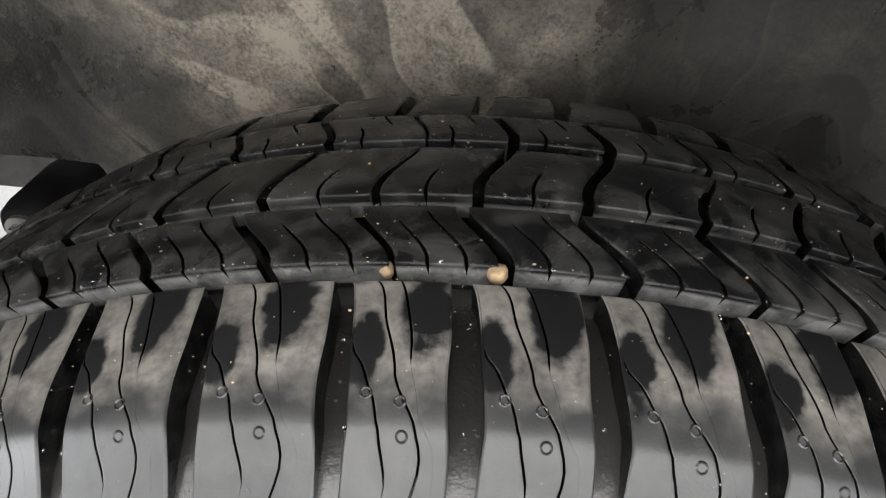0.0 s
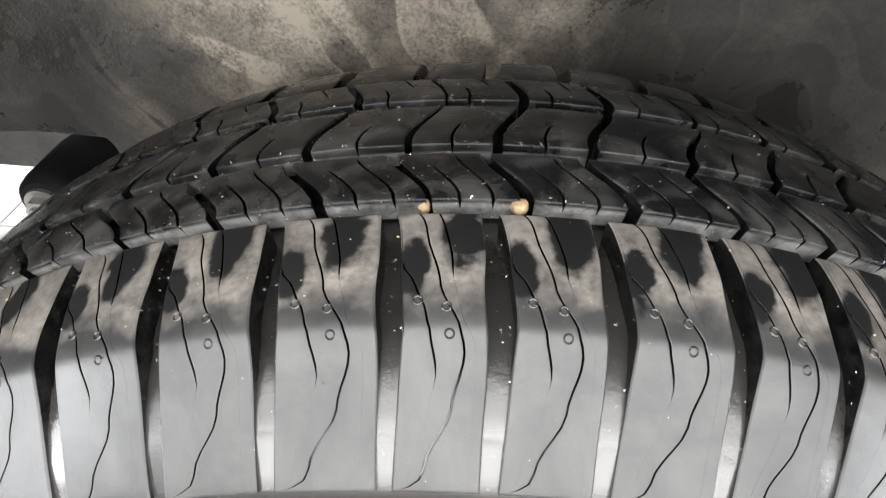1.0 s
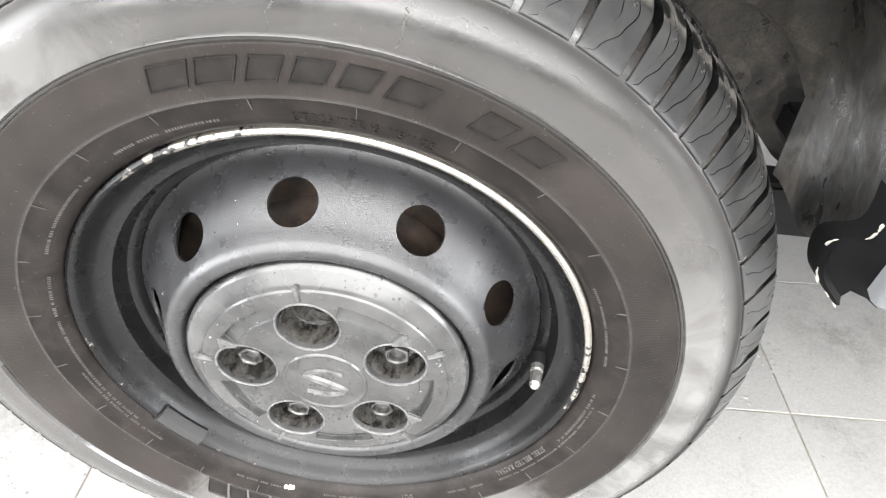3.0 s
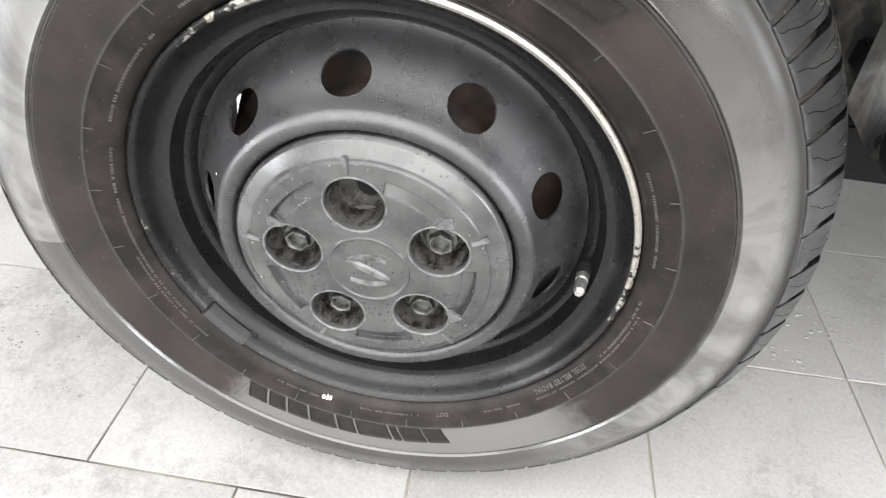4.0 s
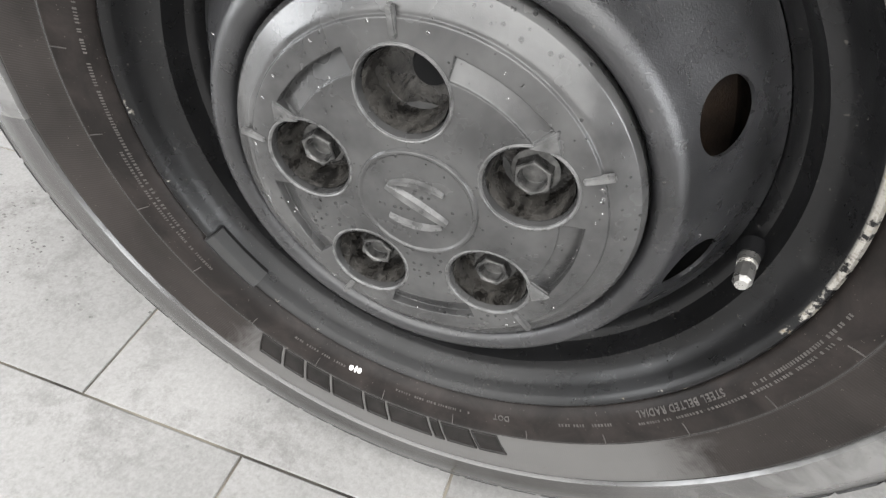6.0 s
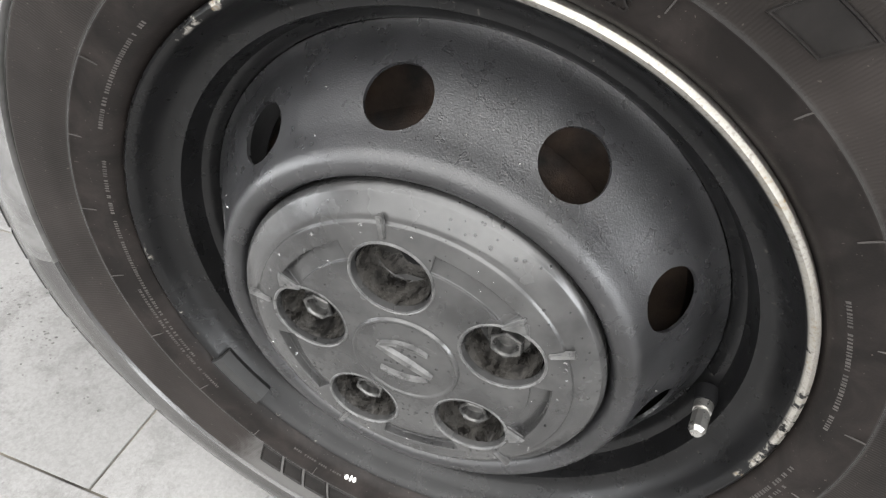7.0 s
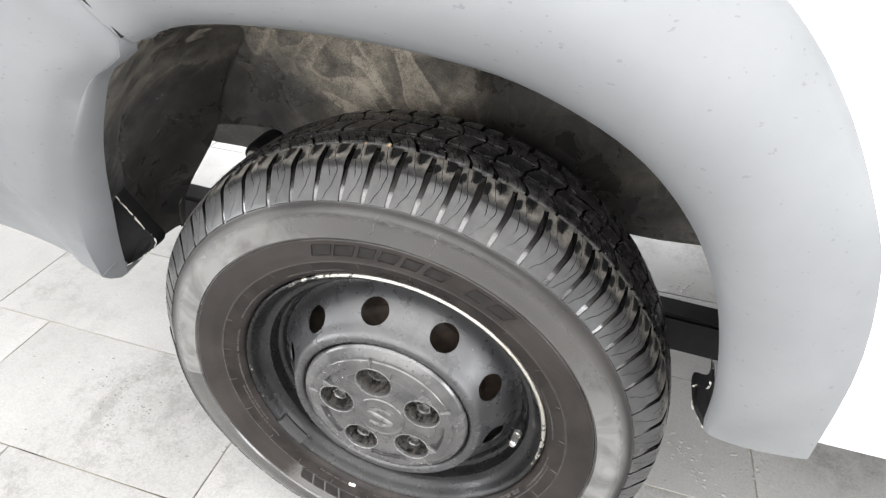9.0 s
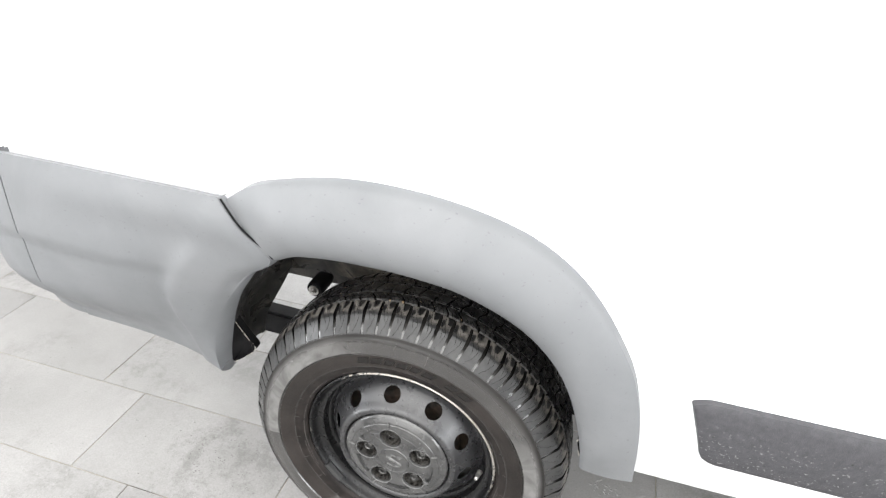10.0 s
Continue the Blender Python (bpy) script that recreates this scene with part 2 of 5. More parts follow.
def grey_plastic():
    m = Mat("grey_bumper_plastic", (0.3, 0.31, 0.33), 0.5)
    cloud = m.ramp(m.noise(5, 5, 0.6, 0.5), [(0.3, (0.126, 0.131, 0.137)), (0.72, (0.157, 0.161, 0.167))])
    scuff = m.ramp(m.noise(210, 2, 0.5, 0.0, (0.6, 1.0, 1.0)), [(0.69, 0.0), (0.72, 1.0)])
    m.color(m.mix(m.math("MULTIPLY", scuff, 0.4), cloud, (0.06, 0.06, 0.066)))
    m.rough(m.ramp(m.noise(12, 4), [(0.3, 0.45), (0.7, 0.6)]))
    m.bump(m.noise(1400, 2), 0.1, 0.0003)
    return m.m


def white_paint():
    m = Mat("white_body_paint", (0.86, 0.87, 0.88), 0.25, coat=0.6)
    m.color(m.ramp(m.noise(3, 3), [(0.3, (0.84, 0.85, 0.86)), (0.7, (0.88, 0.885, 0.89))]))
    return m.m


def liner_plastic():
    m = Mat("dusty_liner_plastic", (0.03, 0.03, 0.03), 0.7)
    big = m.ramp(m.noise(6.5, 4, 0.55, 0.6), [(0.44, 0.0), (0.64, 1.0)])
    rings = m.ramp(m.noise(3.2, 2, 0.5, 0.8), [(0.475, 0.0), (0.49, 0.55), (0.52, 0.0)])
    streak = m.ramp(m.math("MULTIPLY_ADD", m.noise(420, 4, 0.7), 0.5, m.math("MULTIPLY", m.noise(46, 5, 0.7, 0.6), 0.5)), [(0.38, 0.25), (0.58, 1.0)])
    sep = m.t.nodes.new("ShaderNodeSeparateXYZ")
    m.link(m.co, sep.inputs[0])
    clean = m.math("MULTIPLY", m.band(sep.outputs[0], -0.43, 0.01, 0.10), m.math("MAXIMUM", m.band(sep.outputs[2], 0.74, 3.0, 0.08), m.band(sep.outputs[0], -0.24, 3.0, 0.08)))
    clean = m.math("MAXIMUM", clean, m.math("MULTIPLY", m.band(sep.outputs[0], 0.30, 1.0, 0.12), 0.12))
    up = m.math("ADD", sep.outputs[2], -0.3735)
    turn = m.math("ARCTAN2", sep.outputs[0], up)
    out = m.math("SQRT", m.math("ADD", m.math("MULTIPLY", up, up), m.math("MULTIPLY", sep.outputs[0], sep.outputs[0])))
    fan = m.t.nodes.new("ShaderNodeCombineXYZ")
    for i, v in enumerate((m.math("MULTIPLY", turn, 3.6), m.math("MULTIPLY", out, 6.0), m.math("MULTIPLY", sep.outputs[1], 4.6))):
        m.link(v, fan.inputs[i])
    spray = m.t.nodes.new("ShaderNodeTexNoise")
    m.link(fan.outputs[0], spray.inputs["Vector"])
    for key, v in (("Scale", 1.0), ("Detail", 2.5), ("Roughness", 0.55), ("Distortion", 0.9)):
        spray.inputs[key].default_value = v
    wedge = m.ramp(spray.outputs["Fac"], [(0.33, 0.15), (0.40, 0.0), (0.415, 0.95), (0.48, 0.3), (0.545, 0.12), (0.56, 1.0), (0.70, 0.4)])
    wide = m.math("ADD", m.math("MULTIPLY", m.math("MAXIMUM", big, wedge), 0.7), m.math("MULTIPLY", m.math("MULTIPLY", big, wedge), 0.5))
    # more tan above the tyre's middle, put in to brighten the liner
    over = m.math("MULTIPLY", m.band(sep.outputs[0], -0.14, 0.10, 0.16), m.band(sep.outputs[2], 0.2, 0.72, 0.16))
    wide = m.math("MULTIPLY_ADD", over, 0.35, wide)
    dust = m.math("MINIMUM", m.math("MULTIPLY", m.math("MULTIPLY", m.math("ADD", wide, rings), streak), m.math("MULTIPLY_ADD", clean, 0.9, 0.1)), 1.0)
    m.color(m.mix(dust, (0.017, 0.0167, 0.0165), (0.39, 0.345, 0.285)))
    m.rough(m.mix(dust, m.ramp(m.noise(16, 5, 0.65, 0.5), [(0.36, 0.16), (0.62, 0.6)]), (0.9, 0.9, 0.9)))
    m.b.inputs["Specular IOR Level"].default_value = 0.42
    m.bump(m.math("ADD", m.noise(40, 5, 0.7), m.math("MULTIPLY", m.noise(600, 2), 0.4)), 0.3, 0.002)
    return m.m


def tile_stone():
    m = Mat("pale_floor_tile", (0.6, 0.6, 0.6), 0.4)
    info = m.t.nodes.new("ShaderNodeObjectInfo")
    wide = m.ramp(m.noise(2.2, 5, 0.6, 0.4), [(0.3, (0.218, 0.214, 0.209)), (0.7, (0.278, 0.272, 0.267))])
    smear = m.ramp(m.noise(9, 9, 0.85, 0.0), [(0.48, 0.0), (0.6, 1.0)])
    grain = m.ramp(m.noise(240, 3, 0.7), [(0.3, 0.85), (0.7, 1.12)])
    rub = m.ramp(m.noise(3.2, 2, 0.5), [(0.42, 0.15), (0.6, 1.0)])
    dark = m.mix(m.math("MULTIPLY", m.math("MULTIPLY", smear, rub), 0.55), wide, (0.115, 0.111, 0.107))
    spots = m.ramp(m.noise(75, 2), [(0.715, 0.0), (0.75, 1.0)])
    dark = m.mix(m.math("MULTIPLY", spots, 0.5), dark, (0.1, 0.1, 0.1))
    hs = m.t.nodes.new("ShaderNodeHueSaturation")
    m.link(dark, hs.inputs["Color"])
    m.link(m.math("MULTIPLY", grain, m.math("MULTIPLY_ADD", info.outputs["Random"], 0.1, 0.95)), hs.inputs["Value"])
    m.color(hs.outputs[0])
    m.rough(m.ramp(m.noise(9, 4), [(0.3, 0.32), (0.7, 0.5)]))
    m.bump(m.noise(260, 4), 0.08, 0.0006)
    return m.m


def plain(name, color, rough=0.5, metal=0.0, vary=0.15, scale=30.0, bump=0.1, coat=0.0):
    m = Mat(name, color, rough, metal, coat)
    lo = tuple(c * (1 - vary) for c in color)
    hi = tuple(min(1.0, c * (1 + vary)) for c in color)
    m.color(m.ramp(m.noise(scale, 4), [(0.3, lo), (0.7, hi)]))
    m.rough(m.ramp(m.noise(scale * 1.7, 3), [(0.3, max(0.03, rough - 0.07)), (0.7, min(1.0, rough + 0.07))]))
    if bump:
        m.bump(m.noise(scale * 20, 3), bump, 0.0005)
    return m.m


SIDEWALL, SHOULDER, TREAD = rubber_sidewall(), rubber_shoulder(), rubber_tread()
# the rim's paint is darker than the disc's, for the shade in its well
RIM, DISC = rim_paint("rim_shaded_black_paint", 0.004, 0.010, 0.34), rim_paint("disc_black_paint", 0.013, 0.035, 0.72, 0.45)
CAP, GREY, WHITE, LINER, TILE = cap_plastic(), grey_plastic(), white_paint(), liner_plastic(), tile_stone()
BLACK = plain("black_chassis_paint", (0.006, 0.006, 0.0065), 0.65, 0, 0.5, 12, 0.3)
BLACK.node_tree.nodes["Principled BSDF"].inputs["Specular IOR Level"].default_value = 0.15
RUST = plain("rusty_brake_steel", (0.030, 0.019, 0.013), 0.7, 0.2, 0.95, 45, 0.8)
STEEL = plain("bare_steel", (0.5, 0.49, 0.47), 0.32, 0.9, 0.2, 120)
# recess insides: grime, darkened further for the shade in them
RECESS = Mat("grimy_shaded_recess_paint", (0.01, 0.009, 0.008), 0.2)
RECESS = RECESS.color(RECESS.ramp(RECESS.noise(70, 6, 0.75, 0.5), [(0.42, (0.006, 0.0055, 0.005)), (0.6, (0.05, 0.047, 0.043))])).rough(RECESS.ramp(RECESS.noise(110, 3), [(0.35, 0.1), (0.65, 0.45)])).bump(RECESS.noise(320, 4), 0.6, 0.001).m
NUT = Mat("dark_nut_steel", (0.05, 0.05, 0.05), 0.25, 0.6)
NUT = NUT.color(NUT.ramp(NUT.noise(150, 4), [(0.3, (0.035, 0.035, 0.035)), (0.7, (0.17, 0.167, 0.162))])).bump(NUT.noise(900, 3), 0.2, 0.0005).soft_edges(0.0009).m
# groove walls and slits: wet rubber, with their shade put into the black
GROOVE = Mat("shaded_groove_rubber", (0.004, 0.004, 0.0042), 0.14)
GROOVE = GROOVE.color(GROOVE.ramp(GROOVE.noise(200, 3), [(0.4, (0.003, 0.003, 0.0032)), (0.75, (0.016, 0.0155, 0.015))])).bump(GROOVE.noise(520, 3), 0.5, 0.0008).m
# edges that catch the light: their highlight is put into this lighter colour
EDGE = plain("highlit_grey_plastic_edge", (0.085, 0.0845, 0.0835), 0.3, 0, 0.6, 90, 0.2)
PEBBLE = plain("tan_pebble", (0.4, 0.28, 0.16), 0.7, 0, 0.45, 320, 0.5)
GROUT = Mat("floor_grout", (0.2, 0.19, 0.17), 0.9)
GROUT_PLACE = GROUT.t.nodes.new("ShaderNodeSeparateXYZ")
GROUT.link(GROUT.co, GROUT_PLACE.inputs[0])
# joints turn dark between these bounds and stay pale beyond
DARK_JOINTS = GROUT.math("MULTIPLY", GROUT.band(GROUT_PLACE.outputs[1], -0.7, 0.05, 0.08), GROUT.band(GROUT_PLACE.outputs[0], -0.78, 0.02, 0.12))
GROUT = GROUT.color(GROUT.mix(GROUT.math("MULTIPLY", DARK_JOINTS, GROUT.ramp(GROUT.noise(3.1, 3, 0.5), [(0.55, 1.0), (0.66, 0.25)])), GROUT.ramp(GROUT.noise(14, 4), [(0.3, (0.21, 0.19, 0.155)), (0.7, (0.31, 0.285, 0.24))]), (0.022, 0.020, 0.018))).m
MOULD = Mat("dark_grey_moulding_plastic", (0.045, 0.045, 0.048), 0.55)
MOULD_PLACE = MOULD.t.nodes.new("ShaderNodeSeparateXYZ")
MOULD.link(MOULD.co, MOULD_PLACE.inputs[0])
FLECKS = MOULD.math("MULTIPLY", MOULD.ramp(MOULD.noise(300, 2, 0.5, 0.0, (0.6, 1.0, 0.6)), [(0.64, 0.0), (0.68, 1.0)]), MOULD.band(MOULD_PLACE.outputs[2], 0.4, 0.68, 0.06))
PITS = MOULD.ramp(MOULD.noise(85, 2), [(0.72, 0.0), (0.75, 0.8)])
MOULD.color(MOULD.mix(PITS, MOULD.mix(MOULD.math("MULTIPLY", FLECKS, 0.6), MOULD.ramp(MOULD.noise(60, 6, 0.8), [(0.3, (0.03, 0.03, 0.034)), (0.7, (0.062, 0.061, 0.067))]), (0.26, 0.26, 0.26)), (0.012, 0.012, 0.013)))
MOULD = MOULD.bump(MOULD.noise(380, 4), 0.7, 0.001).m
LETTER = Mat("moulded_lettering_rubber", (0.005, 0.0047, 0.0045), 0.3)
LETTER.b.inputs["Specular IOR Level"].default_value = 0.2
LETTER = LETTER.color(LETTER.ramp(LETTER.noise(90, 4), [(0.3, (0.009, 0.0082, 0.0077)), (0.7, (0.018, 0.0162, 0.0154))])).bump(LETTER.noise(900, 2), 0.3, 0.0004).m
LINES = plain("pale_mould_line_rubber", (0.055, 0.05, 0.047), 0.6, 0, 0.4, 60, 0.2)
# unseen walls, toned dark to keep pale reflections off the rubber and rim
WALL = plain("grey_side_wall_paint", (0.3, 0.3, 0.3), 0.7, 0, 0.03, 3, 0.05)
CEIL = plain("white_ceiling_paint", (0.8, 0.8, 0.8), 0.8, 0, 0.03, 3, 0.05)
DIM = plain("grey_wall_paint", (0.12, 0.12, 0.12), 0.8, 0, 0.05, 3, 0.05)
WEIGHT = plain("grey_weight_coating", (0.022, 0.022, 0.022), 0.5)
WATER = Mat("water_drop", (1, 1, 1), 0.02)
WATER.b.inputs["Transmission Weight"].default_value = 1.0
WATER.b.inputs["IOR"].default_value = 1.33
WATER = WATER.m
SPLASH = Mat("splashed_water", (0.3, 0.295, 0.29), 0.03)
SPLASH.b.inputs["Specular IOR Level"].default_value = 1.0
SPLASH = SPLASH.m
DAMP = plain("damp_dirty_stone", (0.135, 0.131, 0.126), 0.3, 0, 0.4, 90)
STREAK = plain("dried_water_streak", (0.07, 0.067, 0.064), 0.45, 0, 0.4, 300)
PAINT_MARK = plain("white_paint_mark", (0.75, 0.74, 0.7), 0.6)
CHIP = plain("pale_chipped_paint", (0.42, 0.40, 0.36), 0.7)


# ---- building helpers ----
def part(name, bm, material, parent, label="", smooth=True, angle=35):
    me = bpy.data.meshes.new(name)
    bmesh.ops.recalc_face_normals(bm, faces=bm.faces)
    if smooth:
        for e in bm.edges:
            e.smooth = len(e.link_faces) != 2 or e.calc_face_angle(0) < radians(angle)
        for f in bm.faces:
            f.smooth = True
    bm.to_mesh(me)
    bm.free()
    me.materials.append(material)
    ob = new(name, me)
    ob.parent = parent
    if label:
        tagged(ob, label)
    return ob


def share(ob, name, parent, m):
    """Another object on ob's mesh, under parent, at the local pose m."""
    o = new(name, ob.data)
    o.parent = parent
    o.matrix_basis = m
    return o


def grid(bm, rows, close_u=False, close_v=False):
    """A sheet of quads through rows of points."""
    vs = [[bm.verts.new(p) for p in row] for row in rows]
    nu, nv = len(vs), len(vs[0])
    for i in range(nu if close_u else nu - 1):
        for j in range(nv if close_v else nv - 1):
            a, b = vs[i], vs[(i + 1) % nu]
            k = (j + 1) % nv
            try:
                bm.faces.new((a[j], b[j], b[k], a[k]))
            except ValueError:
                pass
    return vs


def box(bm, x0, y0, z0, x1, y1, z1, bev=0.0, m=None):
    v = bmesh.ops.create_cube(bm, size=1)["verts"]
    for p in v:
        p.co = Vector(((x0 + x1) / 2 + p.co.x * (x1 - x0), (y0 + y1) / 2 + p.co.y * (y1 - y0), (z0 + z1) / 2 + p.co.z * (z1 - z0)))
    if bev:
        ed = list({e for p in v for e in p.link_edges})
        v = list({q for f in bmesh.ops.bevel(bm, geom=ed, offset=bev, segments=2, affect="EDGES")["faces"] for q in f.verts} | {p for p in v if p.is_valid})
    if m:
        for p in v:
            p.co = m @ p.co
    return v


def revolve(bm, profile, n=160, a0=0.0, a1=360.0):
    """Turn a profile of (radius, depth) round the y axis."""
    full = abs(a1 - a0) >= 359.9
    rows = []
    for i in range(n if full else n + 1):
        a = radians(a0 + (a1 - a0) * i / n)
        rows.append([(r * math.cos(a), y, r * math.sin(a)) for r, y in profile])
    return grid(bm, rows, close_u=full)


def cylinder(bm, p0, p1, r0, r1=None, n=20, cap=True):
    """A round bar from p0 to p1."""
    r1 = r0 if r1 is None else r1
    p0, p1 = Vector(p0), Vector(p1)
    q = (p1 - p0).to_track_quat("Z", "Y")
    rows = []
    for p, r in ((p0, r0), (p1, r1)):
        rows.append([p + q @ Vector((r * math.cos(2 * math.pi * i / n), r * math.sin(2 * math.pi * i / n), 0)) for i in range(n)])
    vs = grid(bm, rows, close_v=True)
    if cap:
        bm.faces.new(vs[0])
        bm.faces.new(vs[1])


def curve_at(pts, t):
    """A point on a smooth curve through the control points, t from 0 to 1."""
    n = len(pts) - 1
    f = min(max(t, 0.0), 1.0) * n
    i = min(int(f), n - 1)
    u = f - i
    p = [Vector(pts[min(max(k, 0), n)]) for k in (i - 1, i, i + 1, i + 2)]
    return 0.5 * (2 * p[1] + (p[2] - p[0]) * u + (2 * p[0] - 5 * p[1] + 4 * p[2] - p[3]) * u * u + (3 * p[1] - p[0] - 3 * p[2] + p[3]) * u ** 3)


def carve(bm, cutters):
    """bm less each of the cutters."""
    base = bpy.data.meshes.new("work")
    bmesh.ops.recalc_face_normals(bm, faces=bm.faces)
    bm.to_mesh(base)
    bm.free()
    ob = new("work", base)
    tools = []
    for c in cutters:
        me = bpy.data.meshes.new("tool")
        bmesh.ops.recalc_face_normals(c, faces=c.faces)
        c.to_mesh(me)
        c.free()
        t = new("tool", me)
        tools.append(t)
        mod = ob.modifiers.new("cut", "BOOLEAN")
        mod.operation, mod.object, mod.solver = "DIFFERENCE", t, "EXACT"
    dg = bpy.context.evaluated_depsgraph_get()
    out = bmesh.new()
    out.from_mesh(ob.evaluated_get(dg).to_mesh())
    for o in (ob, *tools):
        me = o.data
        bpy.data.objects.remove(o)
        bpy.data.meshes.remove(me)
    return out


def smooth01(t):
    t = min(max(t, 0.0), 1.0)
    return t * t * (3 - 2 * t)


# ---- room ----
def room():
    floor_bm = bmesh.new()
    box(floor_bm, -6, -5, -0.15, 6, 5, -0.0023)
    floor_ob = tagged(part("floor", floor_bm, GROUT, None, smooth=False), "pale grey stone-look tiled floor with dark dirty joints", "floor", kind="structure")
    for name, boxes, mat in (("wall_north", [(-6, 5, 0, 6, 5.2, 0.4), (-6, 5, 2.6, 6, 5.2, 3.4), (-6, 5, 0.4, -4.5, 5.2, 2.6), (1.5, 5, 0.4, 6, 5.2, 2.6)], WALL), ("wall_south", [(-6, -5.2, 0, 6, -5, 1.5), (-6, -5.2, 1.5, -4, -5, 3.4), (4, -5.2, 1.5, 6, -5, 3.4), (-4, -5.2, 3.3, 4, -5, 3.4)], DIM)):
        bm = bmesh.new()
        for b in boxes:
            box(bm, *b)
        tagged(part(name, bm, mat, None, smooth=False), "plain grey wall, unseen, that closes the room", "wall", kind="structure")
    for name, x0, x1 in (("wall_west", -6.2, -6), ("wall_east", 6, 6.2)):
        bm = bmesh.new()
        for y0, y1, z0, z1 in ((-5.2, -4.65, 0, 3.4), (-4.65, -0.15, 0, 0.35), (-4.65, -0.15, 2.85, 3.4), (-0.15, 5.2, 0, 3.4)):
            box(bm, x0, y0, z0, x1, y1, z1)
        tagged(part(name, bm, WALL, None, smooth=False), "plain pale grey wall with a wide window opening", "wall", kind="structure")
    bm = bmesh.new()
    for b in ((-6.2, -5.2, 3.4, 6.2, -4.7, 3.6), (-6.2, -0.3, 3.4, 6.2, 5.2, 3.6), (-6.2, -4.7, 3.4, -4, -0.3, 3.6), (4, -4.7, 3.4, 6.2, -0.3, 3.6)):
        box(bm, *b)
    tagged(part("ceiling", bm, CEIL, None, smooth=False), "plain white painted ceiling with a long skylight opening", "ceiling", kind="structure")
    return floor_ob


FLOOR = room()


# ---- vehicle: frame of reference ----
VAN = tagged(new("van"), "white van with grey bumper and flare, parked on tiles", "van")
CZ = 0.3584
CAMBER = -0.73
SPIN = radians(4.0)
SEAT = Matrix.Translation((0, 0.0151, CZ)) @ Matrix.Rotation(radians(CAMBER), 4, "X") @ Matrix.Rotation(-SPIN, 4, "Y")


# ---- tyre ----
TYRE_R = 0.3782
MID = 0.116


def crown(y):
    return TYRE_R - 0.0005 - (3.6 if y < 0.098 else 0.9) * (y - 0.098) ** 2


def strip_block(prof, left, right, slits, depth, ns=8, nu=2, bev=0.0006):
    """A tread block on the outer profile prof(s), between the arcs left(s) and right(s); slits: (place, half width, depth) as functions of s."""
    bm = bmesh.new()
    rows = []
    for i in range(ns + 1):
        s = i / ns
        r, y = prof(s)
        r2, y2 = prof(min(1, s + 0.02))
        r1, y1 = prof(max(0, s - 0.02))
        tr, ty = r2 - r1, y2 - y1
        ln = math.hypot(tr, ty)
        nr, ny = ty / ln, -tr / ln
        if nr < 0:
            nr, ny = -nr, -ny
        a, b = left(s), right(s)
        row = [(a, -depth), (a, -bev)]
        at = a + bev
        for place, half, deep in slits:
            c, g, d = place(s), half(s), deep(s)
            row += [(at + (c - g - at) * k / nu, 0.0) for k in range(nu + 1)]
            row.append((c, -d))
            at = c + g
        row += [(at + (b - bev - at) * k / nu, 0.0) for k in range(nu + 1)]
        row += [(b, -bev), (b, -depth)]
        drop = bev if i in (0, ns) else 0.0
        pts = []
        for u, d in row:
            d = min(d, -drop)
            R, Y = r + nr * d, y + ny * d
            t = u / TYRE_R
            pts.append((R * math.sin(t), Y, R * math.cos(t)))
        rows.append(pts)
    vs = grid(bm, rows)
    # faces that reach into a groove or slit take the shade-blackened material
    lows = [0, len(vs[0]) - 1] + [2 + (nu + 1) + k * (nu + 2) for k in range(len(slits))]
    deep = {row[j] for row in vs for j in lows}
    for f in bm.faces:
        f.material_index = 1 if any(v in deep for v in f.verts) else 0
    for row in (vs[0], vs[-1]):
        bm.faces.new(row)
    return bm


SQUASH = 0.006


def settle(p):
    """How the tyre bulges and flattens where it carries the weight."""
    r = math.hypot(p[0], p[2])
    p = Matrix.Rotation(-SPIN, 3, "Y") @ Vector(p)
    a = abs(math.degrees(math.atan2(p.x, -p.z)))
    w = smooth01((112 - a) / 40)
    if w > 0 and r > 0.23:
        side = 1 if p.y > MID else -1
        p.y += side * SQUASH * w * smooth01((r - 0.24) / 0.09) * smooth01(abs(p.y - MID) / 0.1)
        p.z = max(p.z, -CZ - p.y * math.sin(radians(CAMBER)) + 0.0006 + 0.00001 * a)
    return Matrix.Rotation(SPIN, 3, "Y") @ p


def carcass():
    half = [(0.2225, 0.0300), (0.2245, 0.0220), (0.2272, 0.0150), (0.2310, 0.0108), (0.2365, 0.0078), (0.2490, 0.0048), (0.2515, 0.0030), (0.2545, 0.0032), (0.262, 0.0005), (0.270, -0.0010), (0.279, -0.0020), (0.2855, -0.0035), (0.2872, -0.0036), (0.2885, -0.0020), (0.2900, -0.0020), (0.2916, -0.0050), (0.294, -0.0044), (0.303, -0.0046), (0.312, -0.0036), (0.321, -0.0018), (0.3285, 0.0012), (0.3315, 0.0032), (0.3328, 0.0036),
            (0.3345, 0.0052), (0.3380, 0.0078), (0.3440, 0.0128), (0.3500, 0.0192), (0.3560, 0.0285), (0.3605, 0.0400), (0.3640, 0.0560), (0.3665, 0.08)]
    far = [(r - 0.003 * smooth01((r - 0.30) / 0.05), 2 * MID - y) for r, y in reversed(half)]
    bm = bmesh.new()
    revolve(bm, half + [(0.3672, MID)] + far, 288)
    for v in bm.verts:
        v.co = settle(v.co)
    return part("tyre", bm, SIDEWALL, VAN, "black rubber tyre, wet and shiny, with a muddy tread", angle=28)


TYRE = carcass()
TYRE.matrix_basis = SEAT


